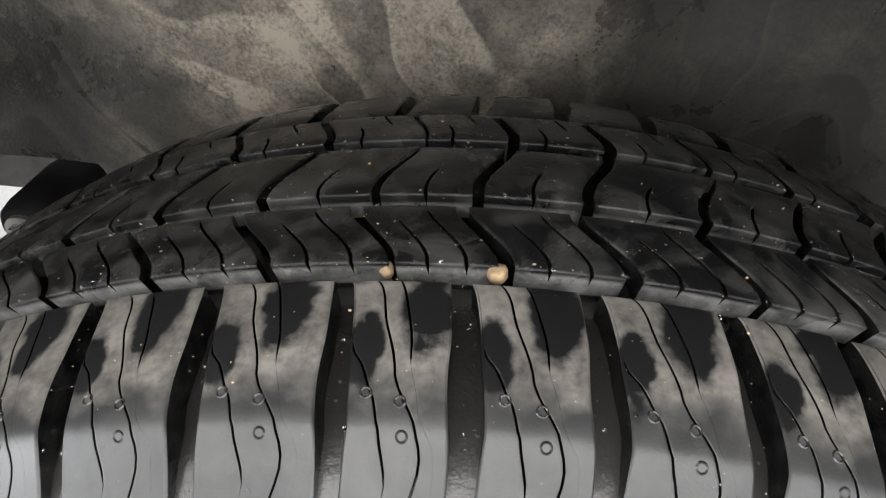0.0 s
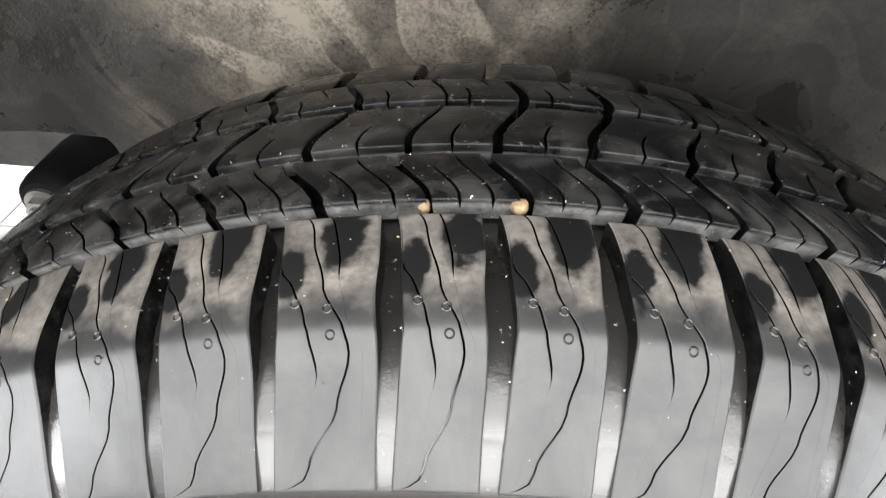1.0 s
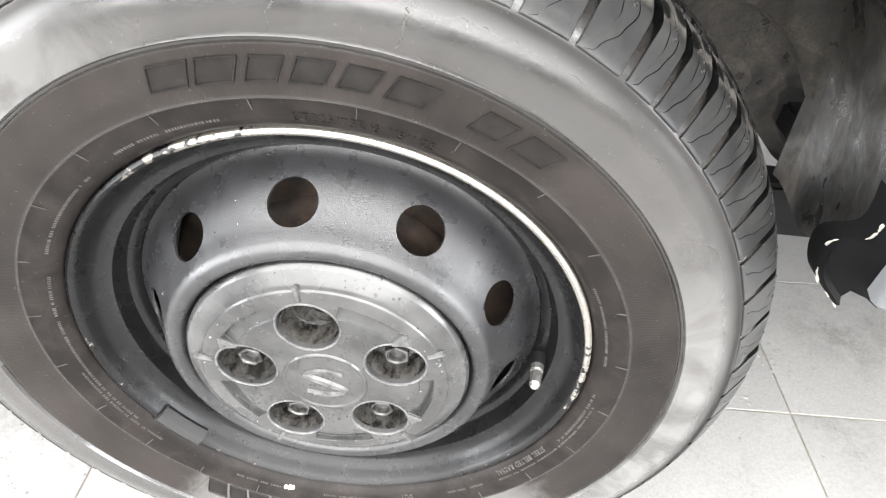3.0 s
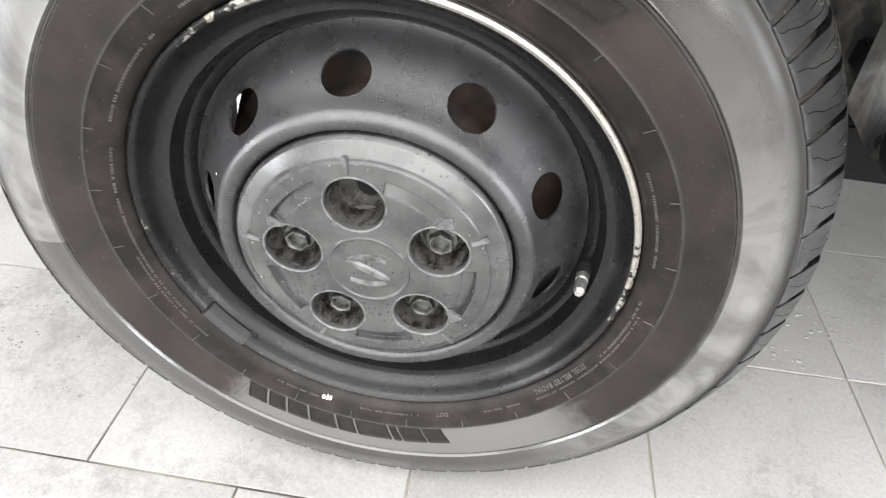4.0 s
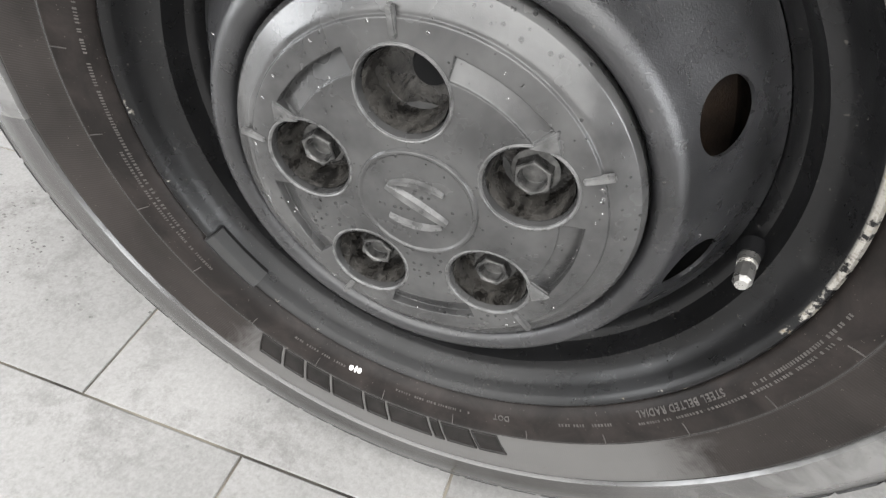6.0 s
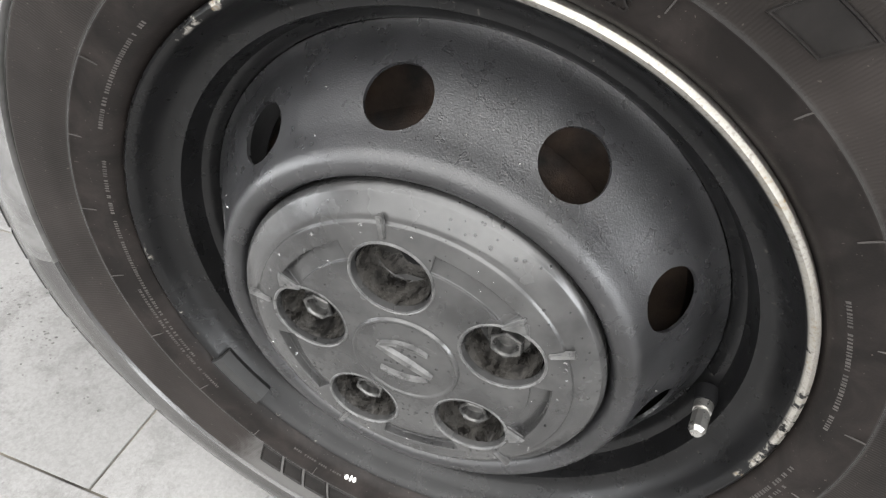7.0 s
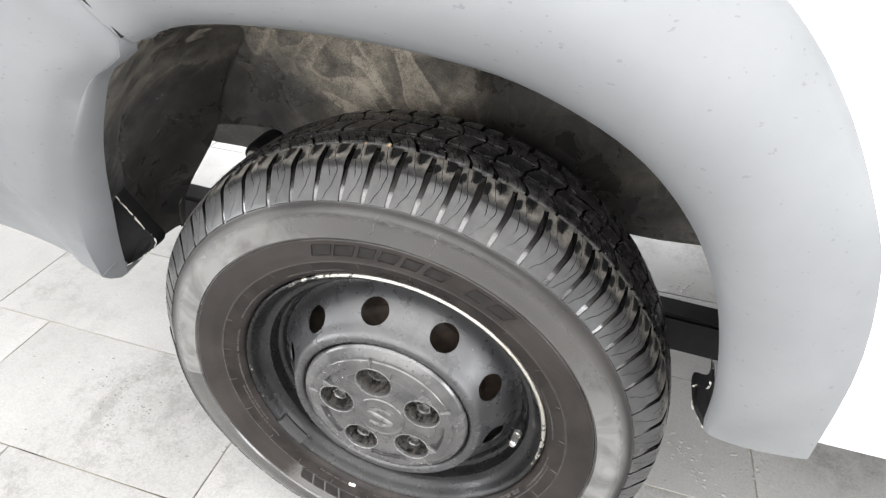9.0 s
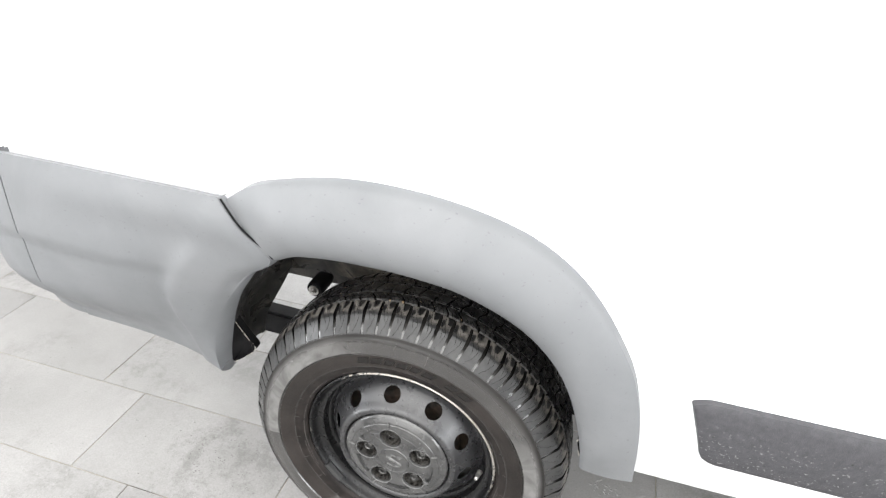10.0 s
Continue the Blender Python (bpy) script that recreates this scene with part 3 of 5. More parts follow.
# the tread's pitches are uneven: where the cross grooves stand, in degrees round the wheel
GROOVES = [134.8, 129.3, 122.8, 116.4, 109.8, 104.3, 98.9, 93.6, 89.0, 84.2, 79.0, 74.4, 70.0, 64.2, 58.0, 51.7, 47.4, 42.9, 37.9, 33.3, 28.1, 22.6, 15.6, 8.9, 2.3, -3.0]


def all_pitches():
    """(turn from the top, length) of every pitch, in degrees; past the known ones their order repeats."""
    sizes = [a - b for a, b in zip(GROOVES, GROOVES[1:])]
    rest = [sizes[k % len(sizes)] for k in range(40)]
    fit = (360 - sum(sizes)) / sum(rest)
    out, at = [], 90 - GROOVES[0]
    for size in sizes + [r * fit for r in rest]:
        out.append((at, size))
        at += size
    return out


PITCHES = all_pitches()


def tread_part(name, make, material, reach=181):
    """The block that make(length) builds, once for each pitch within reach of the top, one object each."""
    made = {}
    for turn, size in PITCHES:
        turn = (turn + 180) % 360 - 180
        if abs(turn) > reach:
            continue
        m = Matrix.Rotation(radians(turn), 4, "Y")
        if abs(turn) > 86:
            bm = make(radians(size) * TYRE_R)
            for v in bm.verts:
                v.co = settle(m @ v.co)
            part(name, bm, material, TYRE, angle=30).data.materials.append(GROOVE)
            continue
        key = round(size * 5)
        if key not in made:
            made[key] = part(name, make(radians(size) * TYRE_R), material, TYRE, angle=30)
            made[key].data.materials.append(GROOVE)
            made[key].matrix_basis = m
        else:
            share(made[key], name, TYRE, m)


SHOULDER_LINE = [(0.3345, 0.0030, 0), (0.3372, 0.0050, 0), (0.3436, 0.0109, 0), (0.3500, 0.0169, 0), (0.3564, 0.0229, 0), (0.3624, 0.0286, 0), (0.3656, 0.0325, 0), (0.3684, 0.0393, 0), (0.3706, 0.0470, 0), (0.3724, 0.0555, 0), (0.3737, 0.0650, 0), (0.3738, 0.0680, 0)]


def shoulder_profile(s):
    p = curve_at(SHOULDER_LINE, s)
    return p.x, p.y


def poly(points):
    """A smooth function through (s, value) points."""
    def f(s):
        for (a, p), (b, q) in zip(points, points[1:]):
            if s <= b:
                return p + (q - p) * smooth01((s - a) / (b - a)) if s > a else p
        return points[-1][1]
    return f


def shoulder_block(length, mirror=False):
    gap = poly([(0, 0.0026), (0.3, 0.0031), (0.62, 0.0041), (0.8, 0.0034), (1.0, 0.0027)])
    bend = poly([(0, -0.0012), (0.5, 0.0012), (0.75, 0.0), (1.0, -0.0022)])
    left = lambda s: gap(s) + bend(s)
    right = lambda s: length - gap(s) + bend(s)
    at = lambda w: (lambda s: left(s) + (right(s) - left(s)) * w(s))
    arc = poly([(0.0, 0.05), (0.12, 0.35), (0.28, 0.62), (0.42, 0.73), (0.52, 0.68), (0.68, 0.47), (0.85, 0.33), (1.0, 0.26)])
    short = poly([(0.0, 0.02), (0.12, 0.20), (0.28, 0.36), (0.36, 0.42), (0.49, 0.33), (0.58, 0.28), (0.67, 0.17), (0.75, 0.015), (1.0, 0.015)])
    top = poly([(0.0, 0.86), (0.42, 0.86), (0.6, 0.70), (0.72, 0.62), (1.0, 0.50)])
    open_a = poly([(0.0, 0.0), (0.02, 0.0), (0.08, 1.0), (1.0, 1.0)])
    open_b = poly([(0.0, 0.0), (0.34, 0.0), (0.40, 1.0), (0.73, 1.0), (0.77, 0.0), (1.0, 0.0)])
    open_c = poly([(0.0, 0.0), (0.70, 0.0), (0.74, 1.0), (1.0, 1.0)])
    slits = []
    for place, op in ((short, open_b), (arc, open_a), (top, open_c)):
        slits.append((at(place), lambda s, op=op: 0.00002 + 0.00028 * op(s), lambda s, op=op: 0.004 * op(s)))
    prof = shoulder_profile if not mirror else (lambda s: (shoulder_profile(s)[0] - 0.0022, 2 * MID - shoulder_profile(s)[1]))
    return strip_block(prof, left, right, [] if mirror else slits, 0.009, 12 if mirror else 33, 2, 0.0005)


def rib_block(length, y0, y1, u_front, u_back, sway, gap, cuts):
    """One block of a rib between the depths y0 and y1, whose cross groove runs from u_front to u_back; cuts: thin slits (share of the pitch, from, to)."""
    k = length / 0.0295
    prof = lambda s: (crown(y0 + (y1 - y0) * s), y0 + (y1 - y0) * s)
    base = lambda s: k * (u_front + (u_back - u_front) * smooth01(s) + sway * math.sin(math.pi * s))
    slits = []
    for p, a, b in cuts:
        op = lambda s, a=a, b=b: smooth01((s - a) / 0.12 + 0.5) * smooth01((b - s) / 0.12 + 0.5)
        slits.append((lambda s, p=p: base(s) + p * length, lambda s, op=op: 0.00002 + 0.0005 * op(s), lambda s, op=op: 0.005 * op(s)))
    return strip_block(prof, lambda s: base(s) + gap, lambda s: base(s) + length - gap, slits, 0.0085, 10, 2, 0.0006)


tread_part("shoulder_block", shoulder_block, SHOULDER)
tread_part("tread_block", lambda n: rib_block(n, 0.073, 0.0955, 0.0085, -0.0035, 0.0, 0.0019, [(0.34, -1, 0.62), (0.67, -1, 0.85)]), TREAD)
tread_part("tread_block", lambda n: rib_block(n, 0.1015, 0.1305, 0.0005, 0.0095, -0.0015, 0.0017, [(0.5, -1, 0.45)]), TREAD)
tread_part("tread_block", lambda n: rib_block(n, 0.1365, 0.159, 0.0105, 0.0045, 0.001, 0.0017, [(0.33, -1, 0.45), (0.66, 0.55, 2)]), TREAD)
tread_part("inner_shoulder_block", lambda n: shoulder_block(n, True), TREAD)


def mould_rings():
    """Small moulded rings on the shoulder, three to a block."""
    bm = bmesh.new()
    for turn, size in PITCHES:
        turn = (turn + 180) % 360 - 180
        for share_u, s in ((0.24, 0.62), (0.56, 0.60), (0.60, 0.49)):
            if abs(turn) > 85:
                continue
            u0 = 0.003 + (radians(size) * TYRE_R - 0.006) * share_u
            p0, p1 = shoulder_profile(s - 0.01), shoulder_profile(s + 0.01)
            ln = math.hypot(p1[0] - p0[0], p1[1] - p0[1])
            tr, ty = (p1[0] - p0[0]) / ln, (p1[1] - p0[1]) / ln
            r, y = shoulder_profile(s)
            rows = []
            for ring, lift in ((0.0009, 0.0), (0.0012, 0.0003), (0.0015, 0.0)):
                row = []
                for i in range(12):
                    t = 2 * math.pi * i / 12
                    d = ring * math.sin(t)
                    R, Y = r + tr * d + ty * lift, y + ty * d - tr * lift
                    b = (u0 + ring * math.cos(t)) / TYRE_R + radians(turn)
                    row.append((R * math.sin(b), Y, R * math.cos(b)))
                rows.append(row)
            grid(bm, rows, close_v=True)
    tagged(part("mould_ring_relief", bm, SIDEWALL, TYRE, "tiny moulded rings on the wet shoulder"), kind="stuff")


mould_rings()


# ---- wheel rim ----
def rim():
    bm = bmesh.new()
    flange = [(0.2205, 0.032), (0.2238, 0.026), (0.2246, 0.0208), (0.2238, 0.0172), (0.2214, 0.0157), (0.2190, 0.0172), (0.2166, 0.0215), (0.2142, 0.028), (0.2105, 0.0345), (0.2065, 0.0385), (0.2030, 0.0405),
              (0.1985, 0.0410), (0.1968, 0.0455), (0.1955, 0.052), (0.1930, 0.0565), (0.1890, 0.0585), (0.1860, 0.062), (0.1845, 0.070)]
    inner = [(0.1845, 0.070), (0.1845, 0.100), (0.196, 0.13), (0.2, 0.19), (0.215, 0.21)]
    revolve(bm, flange, 240)
    ob = part("wheel_rim", bm, RIM, VAN, "black painted steel wheel rim, scraped bare along its edge", angle=30)
    bm = bmesh.new()
    revolve(bm, inner, 96)
    part("rim_barrel", bm, BLACK, ob, "black barrel behind the wheel disc")
    return ob


RIM_OB = rim()
RIM_OB.matrix_basis = SEAT
LUGS = [93.3 + 72 * k for k in range(5)]


def wheel_disc():
    front = [(0.1845, 0.0660), (0.1805, 0.0640), (0.1765, 0.0590), (0.1730, 0.0525), (0.1690, 0.0465), (0.1630, 0.0385), (0.1560, 0.0295), (0.1490, 0.0205), (0.1440, 0.0130), (0.1405, 0.0062), (0.1370, 0.0015), (0.1325, -0.0004), (0.1285, 0.0), (0.1255, 0.0016), (0.1232, 0.0060), (0.1215, 0.0125), (0.110, 0.015), (0.04, 0.015)]
    back = [(r, y + 0.004) for r, y in reversed(front)]
    bm = bmesh.new()
    revolve(bm, front + back, 200)
    rows = len(front) * 2
    for i in range(200):
        a, b = i * rows, ((i + 1) % 200) * rows
        bm.verts.ensure_lookup_table()
        bm.faces.new((bm.verts[a], bm.verts[b], bm.verts[b + rows - 1], bm.verts[a + rows - 1]))
    cutters = []
    for k in range(10):
        a = radians(21.3 + 36 * k)
        out = Vector((math.cos(a), 0, math.sin(a)))
        c = bmesh.new()
        mid = out * 0.1568 + Vector((0, 0.0305, 0))
        n = (out * 0.81 + Vector((0, -0.58, 0))).normalized()
        cylinder(c, mid - n * 0.02, mid + n * 0.02, 0.0196, n=40)
        cutters.append(c)
    return part("wheel_disc", carve(bm, cutters), DISC, RIM_OB, "black pressed-steel disc with ten round holes", angle=40)


wheel_disc()


def brake():
    bm = bmesh.new()
    revolve(bm, [(0.0, 0.070), (0.112, 0.070), (0.122, 0.074), (0.127, 0.081), (0.150, 0.083), (0.160, 0.086), (0.1635, 0.092), (0.1635, 0.100), (0.1665, 0.102), (0.1665, 0.109), (0.1635, 0.111), (0.1635, 0.130), (0.176, 0.134), (0.178, 0.150), (0.0, 0.152)], 80)
    return part("brake_drum", bm, RUST, RIM_OB, "rusty brown brake drum behind the wheel disc")


brake()


def hub_cap():
    prof = [(0.0, 0.016), (0.1205, 0.016), (0.1215, 0.010), (0.1212, 0.0035), (0.1185, -0.0005), (0.1135, -0.0035), (0.1085, -0.0062), (0.1065, -0.0072), (0.1045, -0.0074), (0.1035, -0.0090), (0.099, -0.0100), (0.05, -0.0108), (0.0, -0.011)]
    bm = bmesh.new()
    revolve(bm, prof, 160)
    bmesh.ops.remove_doubles(bm, verts=bm.verts, dist=1e-6)
    cutters = []
    for deg in LUGS:
        a = radians(deg)
        out = Vector((math.cos(a), 0, math.sin(a)))
        c = bmesh.new()
        cylinder(c, out * 0.0665 + Vector((0, -0.02, 0)), out * 0.0655 + Vector((0, 0.0125, 0)), 0.0262, 0.0205, 36)
        cutters.append(c)
        c = bmesh.new()
        sweep = []
        for i in range(13):
            b = radians(deg - 36 - 18 + 36 * i / 12)
            q = Vector((math.cos(b), 0, math.sin(b)))
            lip = 0.003 * (abs(i - 6) / 6) ** 4
            sweep.append([q * (0.0785 - lip) + Vector((0, -0.02, 0)), q * (0.0925 + lip) + Vector((0, -0.02, 0)), q * 0.0915 + Vector((0, -0.0046, 0)), q * 0.0795 + Vector((0, -0.0090, 0))])
        vs = grid(c, sweep, close_v=True)
        c.faces.new(vs[0])
        c.faces.new(vs[-1])
        cutters.append(c)
    return part("hub_cap", carve(bm, cutters), CAP, RIM_OB, "dull grey plastic hub cap, speckled with water drops", angle=25)


hub_cap()


def arrow_heads():
    for deg, way in ((147.5, 1), (39.5, -1), (-32.5, -1)):
        bm = bmesh.new()
        at = lambda d, r, y: (r * math.cos(radians(d)), y, r * math.sin(radians(d)))
        low = [at(deg, 0.0765, -0.0085), at(deg, 0.0955, -0.0085), at(deg + 8 * way, 0.0900, -0.0085)]
        high = [at(deg + 0.8 * way, 0.0785, -0.0122), at(deg + 0.8 * way, 0.0935, -0.0122), at(deg + 6.5 * way, 0.0896, -0.0118)]
        vs = grid(bm, [low, high], close_v=True)
        bm.faces.new(vs[1])
        part("arrow_head", bm, EDGE, RIM_OB, "arrow head moulded on the cap, lightened for its highlight", smooth=False)


arrow_heads()


def lug_details():
    for k, deg in enumerate(LUGS):
        a = radians(deg)
        out = Vector((math.cos(a), 0, math.sin(a))) * 0.066
        bm = bmesh.new()
        rows = []
        for y, r, shift in ((-0.0066, 0.0231, 0.00008), (0.002, 0.0216, -0.0002), (0.0105, 0.0202, -0.0004), (0.0120, 0.0190, -0.0005), (0.0122, 0.0, -0.0005)):
            c = out * (1 + shift / 0.066)
            rows.append([c + Vector((r * math.cos(0.2618 * i), y, r * math.sin(0.2618 * i))) for i in range(24)])
        grid(bm, rows, close_v=True)
        rim_bm = bmesh.new()
        rows = []
        for y, r in ((-0.0092, 0.0247), (-0.0108, 0.0252), (-0.0113, 0.0258), (-0.0111, 0.0264), (-0.0100, 0.0269)):
            rows.append([out + Vector((r * math.cos(0.1745 * i), y, r * math.sin(0.1745 * i))) for i in range(36)])
        grid(rim_bm, rows, close_v=True)
        part("recess_rim", rim_bm, EDGE, RIM_OB, "edge of a wheel nut recess, lightened for its highlight")
        tick = bmesh.new()
        box(tick, -0.0019, -0.0116, 0.0945, 0.0019, -0.0075, 0.1100, 0.0007, Matrix.Rotation(radians(90 - deg), 4, "Y"))
        part("tick_mark", tick, EDGE, RIM_OB)
        part("recess_cup", bm, RECESS, RIM_OB, "grimy inside of a wheel nut recess, darkened for its shade")
        if k == 0:
            # a black disc is painted in for the dark hole of the missing nut
            bm = bmesh.new()
            cylinder(bm, out + Vector((0.008, 0.0128, 0.006)), out + Vector((0.008, 0.0095, 0.006)), 0.011, 0.0095, 24)
            part("stud_hole", bm, BLACK, RIM_OB, "black disc for the shaded hole of the missing nut")
            continue
        bm = bmesh.new()
        q = Matrix.Translation(out) @ Matrix.Rotation(0.4 * k, 4, "Y")
        rows = []
        for y, r in ((0.0127, 0.0135), (0.006, 0.0135), (0.0055, 0.0112), (-0.0008, 0.0112), (-0.0018, 0.0104), (-0.0018, 0.0082), (-0.0004, 0.0074), (0.0050, 0.0068), (0.0050, 0.0)):
            n = 24
            row = []
            for i in range(n):
                t = 2 * math.pi * i / n
                rr = r
                if 0.0101 < r < 0.012:
                    rr = r * math.cos(math.pi / 6) / math.cos((t % (math.pi / 3)) - math.pi / 6)
                row.append(q @ Vector((rr * math.cos(t), y, rr * math.sin(t))))
            rows.append(row)
        grid(bm, rows, close_v=True)
        part("lug_nut", bm, NUT, RIM_OB, "dark steel hexagonal wheel nut in its recess", angle=20)


lug_details()


def emblem():
    bm = bmesh.new()
    revolve(bm, [(0.0, -0.0118), (0.0325, -0.0118), (0.0338, -0.0128), (0.0352, -0.0128), (0.0362, -0.0108), (0.0362, -0.009)], 80)
    part("emblem_disc", bm, CAP, RIM_OB, angle=25)
    bm = bmesh.new()
    for x0, z0, x1, z1, x2, z2, w in ((-0.017, 0.0105, 0.0, 0.0005, 0.018, -0.0095, 0.0042), (-0.015, 0.0125, 0.002, 0.0185, 0.0165, 0.0105, 0.0026), (0.0155, -0.0125, -0.001, -0.0190, -0.0165, -0.0105, 0.0026)):
        rows = []
        for i in range(13):
            f = i / 12
            p = Vector((x0, 0, z0)).lerp(Vector((x1, 0, z1)), f).lerp(Vector((x1, 0, z1)).lerp(Vector((x2, 0, z2)), f), f)
            d = Vector((x2 - x0, 0, z2 - z0)).normalized()
            n = Vector((-d.z, 0, d.x)) * w * math.sin(math.pi * (0.08 + 0.84 * f)) ** 0.4
            rows.append([p - n + Vector((0, -0.0114, 0)), p - n * 0.7 + Vector((0, -0.0138, 0)), p + n * 0.5 + Vector((0, -0.0142, 0)), p + n + Vector((0, -0.0114, 0))])
        vs = grid(bm, rows)
        bm.faces.new(vs[0])
        bm.faces.new(vs[-1])
    part("emblem_mark", bm, EDGE, RIM_OB, "raised slanted bars of the grey emblem")


emblem()


def valve():
    a = radians(-12.0)
    out = Vector((math.cos(a), 0, math.sin(a)))
    base = out * 0.1905 + Vector((0, 0.056, 0))
    tip = out * 0.1835 + Vector((0, 0.0195, 0))
    d = (tip - base).normalized()
    bm = bmesh.new()
    cylinder(bm, base, base + d * 0.011, 0.0085, 0.0066, 20)
    part("valve_stem", bm, BLACK, RIM_OB, "black rubber valve stem")
    bm = bmesh.new()
    cylinder(bm, base + d * 0.0118, base + d * 0.018, 0.0062, 0.0058, 24)
    cylinder(bm, base + d * 0.018, base + d * 0.021, 0.0044, 0.0044, 20)
    cylinder(bm, base + d * 0.021, base + d * 0.034, 0.0056, 0.0053, 9)
    cylinder(bm, base + d * 0.034, base + d * 0.037, 0.0053, 0.0035, 9)
    part("valve_cap", bm, STEEL, RIM_OB, "shiny ribbed metal valve cap", angle=20)


valve()


def balance_weight():
    bm = bmesh.new()
    rows = []
    for i in range(9):
        a = radians(-152 + 14.0 * i / 8)
        q = Vector((math.cos(a), 0, math.sin(a)))
        rows.append([q * r + Vector((0, y, 0)) for r, y in ((0.2260, 0.0210), (0.2250, 0.0140), (0.2200, 0.0123), (0.2135, 0.0160), (0.2105, 0.0250), (0.2125, 0.0290), (0.2168, 0.0195), (0.2230, 0.0170))])
    vs = grid(bm, rows, close_v=True)
    bm.faces.new(vs[0])
    bm.faces.new(vs[-1])
    part("balance_weight", bm, WEIGHT, RIM_OB, "dark grey clip-on balance weight", angle=40)


balance_weight()


# ---- marks moulded and left on the tyre ----
SIDE = [(0.2225, 0.0300), (0.2245, 0.0220), (0.2272, 0.0150), (0.2310, 0.0108), (0.2365, 0.0078), (0.2490, 0.0048), (0.2515, 0.0030), (0.2545, 0.0032), (0.262, 0.0005), (0.270, -0.0010), (0.279, -0.0020), (0.2855, -0.0035), (0.2872, -0.0036), (0.2885, -0.0020), (0.2900, -0.0020), (0.2916, -0.0050), (0.294, -0.0044), (0.303, -0.0046), (0.312, -0.0036), (0.321, -0.0018), (0.3285, 0.0012), (0.3315, 0.0032), (0.335, 0.0045)]


def side_y(r):
    for (a, p), (b, q) in zip(SIDE, SIDE[1:]):
        if r <= b:
            return p + (q - p) * (r - a) / (b - a)
    return SIDE[-1][1]


def on_side(deg, r, lift=0.0):
    """A place on the sidewall at an angle and radius, lifted off it."""
    a = radians(deg)
    return settle((r * math.cos(a), side_y(r) - lift, r * math.sin(a)))


def raised_mark(deg, wide, r0, r1, slant):
    """A slanted block in relief with a narrow ridge round it, as wide in degrees as given."""
    bm = bmesh.new()
    rows = []
    long, high = wide * 0.0047, r1 - r0
    cuts = lambda size: [0.0, 0.0004 / size, 0.0011 / size, 0.0016 / size, 0.0026 / size, 0.5, 1 - 0.0026 / size, 1 - 0.0016 / size, 1 - 0.0011 / size, 1 - 0.0004 / size, 1.0]
    lift = (0.0, 0.0014, 0.0014, 0.0002, 0.0002, 0.0002)
    for i, f in enumerate(cuts(long)):
        row = []
        for j, g in enumerate(cuts(high)):
            row.append(on_side(deg - wide * f - slant * (g - 0.5), r0 + high * g, lift[min(i, 10 - i, j, 10 - j)]))
        rows.append(row)
    grid(bm, rows)
    part("raised_mark", bm, LETTER, TYRE, angle=20)


for deg, wide in ((104.0, 5.6), (97.7, 5.4), (91.2, 4.4), (85.6, 4.7), (79.7, 4.5), (73.7, 5.3), (62.4, 4.6), (56.2, 5.6)):
    raised_mark(deg, wide, 0.2630, 0.2805, 1.6)
for deg, wide in ((-77.7, 5.2), (-83.3, 5.8), (-89.6, 1.9), (-92.1, 8.3), (-101.0, 4.4), (-106.0, 6.6), (-113.2, 5.2), (-119.0, 4.4), (-124.0, 4.8)):
    raised_mark(deg, wide, 0.2535, 0.2715, -1.8)


def moulded_writing(text, deg, r, height, name, label):
    """Raised characters along the bead, each one a part."""
    for ch in text:
        if ch != " ":
            cu = bpy.data.curves.new("writing", "FONT")
            cu.body, cu.size, cu.extrude = ch, height * 1.4, 0.0005
            ob = new("writing", cu)
            bm = bmesh.new()
            bm.from_mesh(ob.evaluated_get(bpy.context.evaluated_depsgraph_get()).to_mesh())
            bpy.data.objects.remove(ob)
            wide = max(v.co.x for v in bm.verts) + 0.16 * height
            for v in bm.verts:
                x, y, z = v.co
                v.co = on_side(deg - math.degrees(x / r), r + y, 0.0004 + z)
            part(name, bm, LETTER if name[0] == "s" else LINES, TYRE, label, smooth=False)
        else:
            wide = 0.5 * height
        deg -= math.degrees(wide / r)


moulded_writing("LT225/75R16 115/112S", 87.0, 0.2350, 0.0062, "size_character", "raised black rubber character of the size writing")
moulded_writing("STEEL BELTED RADIAL", -32.5, 0.2290, 0.0042, "bead_character", "raised pale rubber character on the bead")
moulded_writing("DOT", -75.5, 0.2330, 0.0042, "bead_character", "raised pale rubber character on the bead")


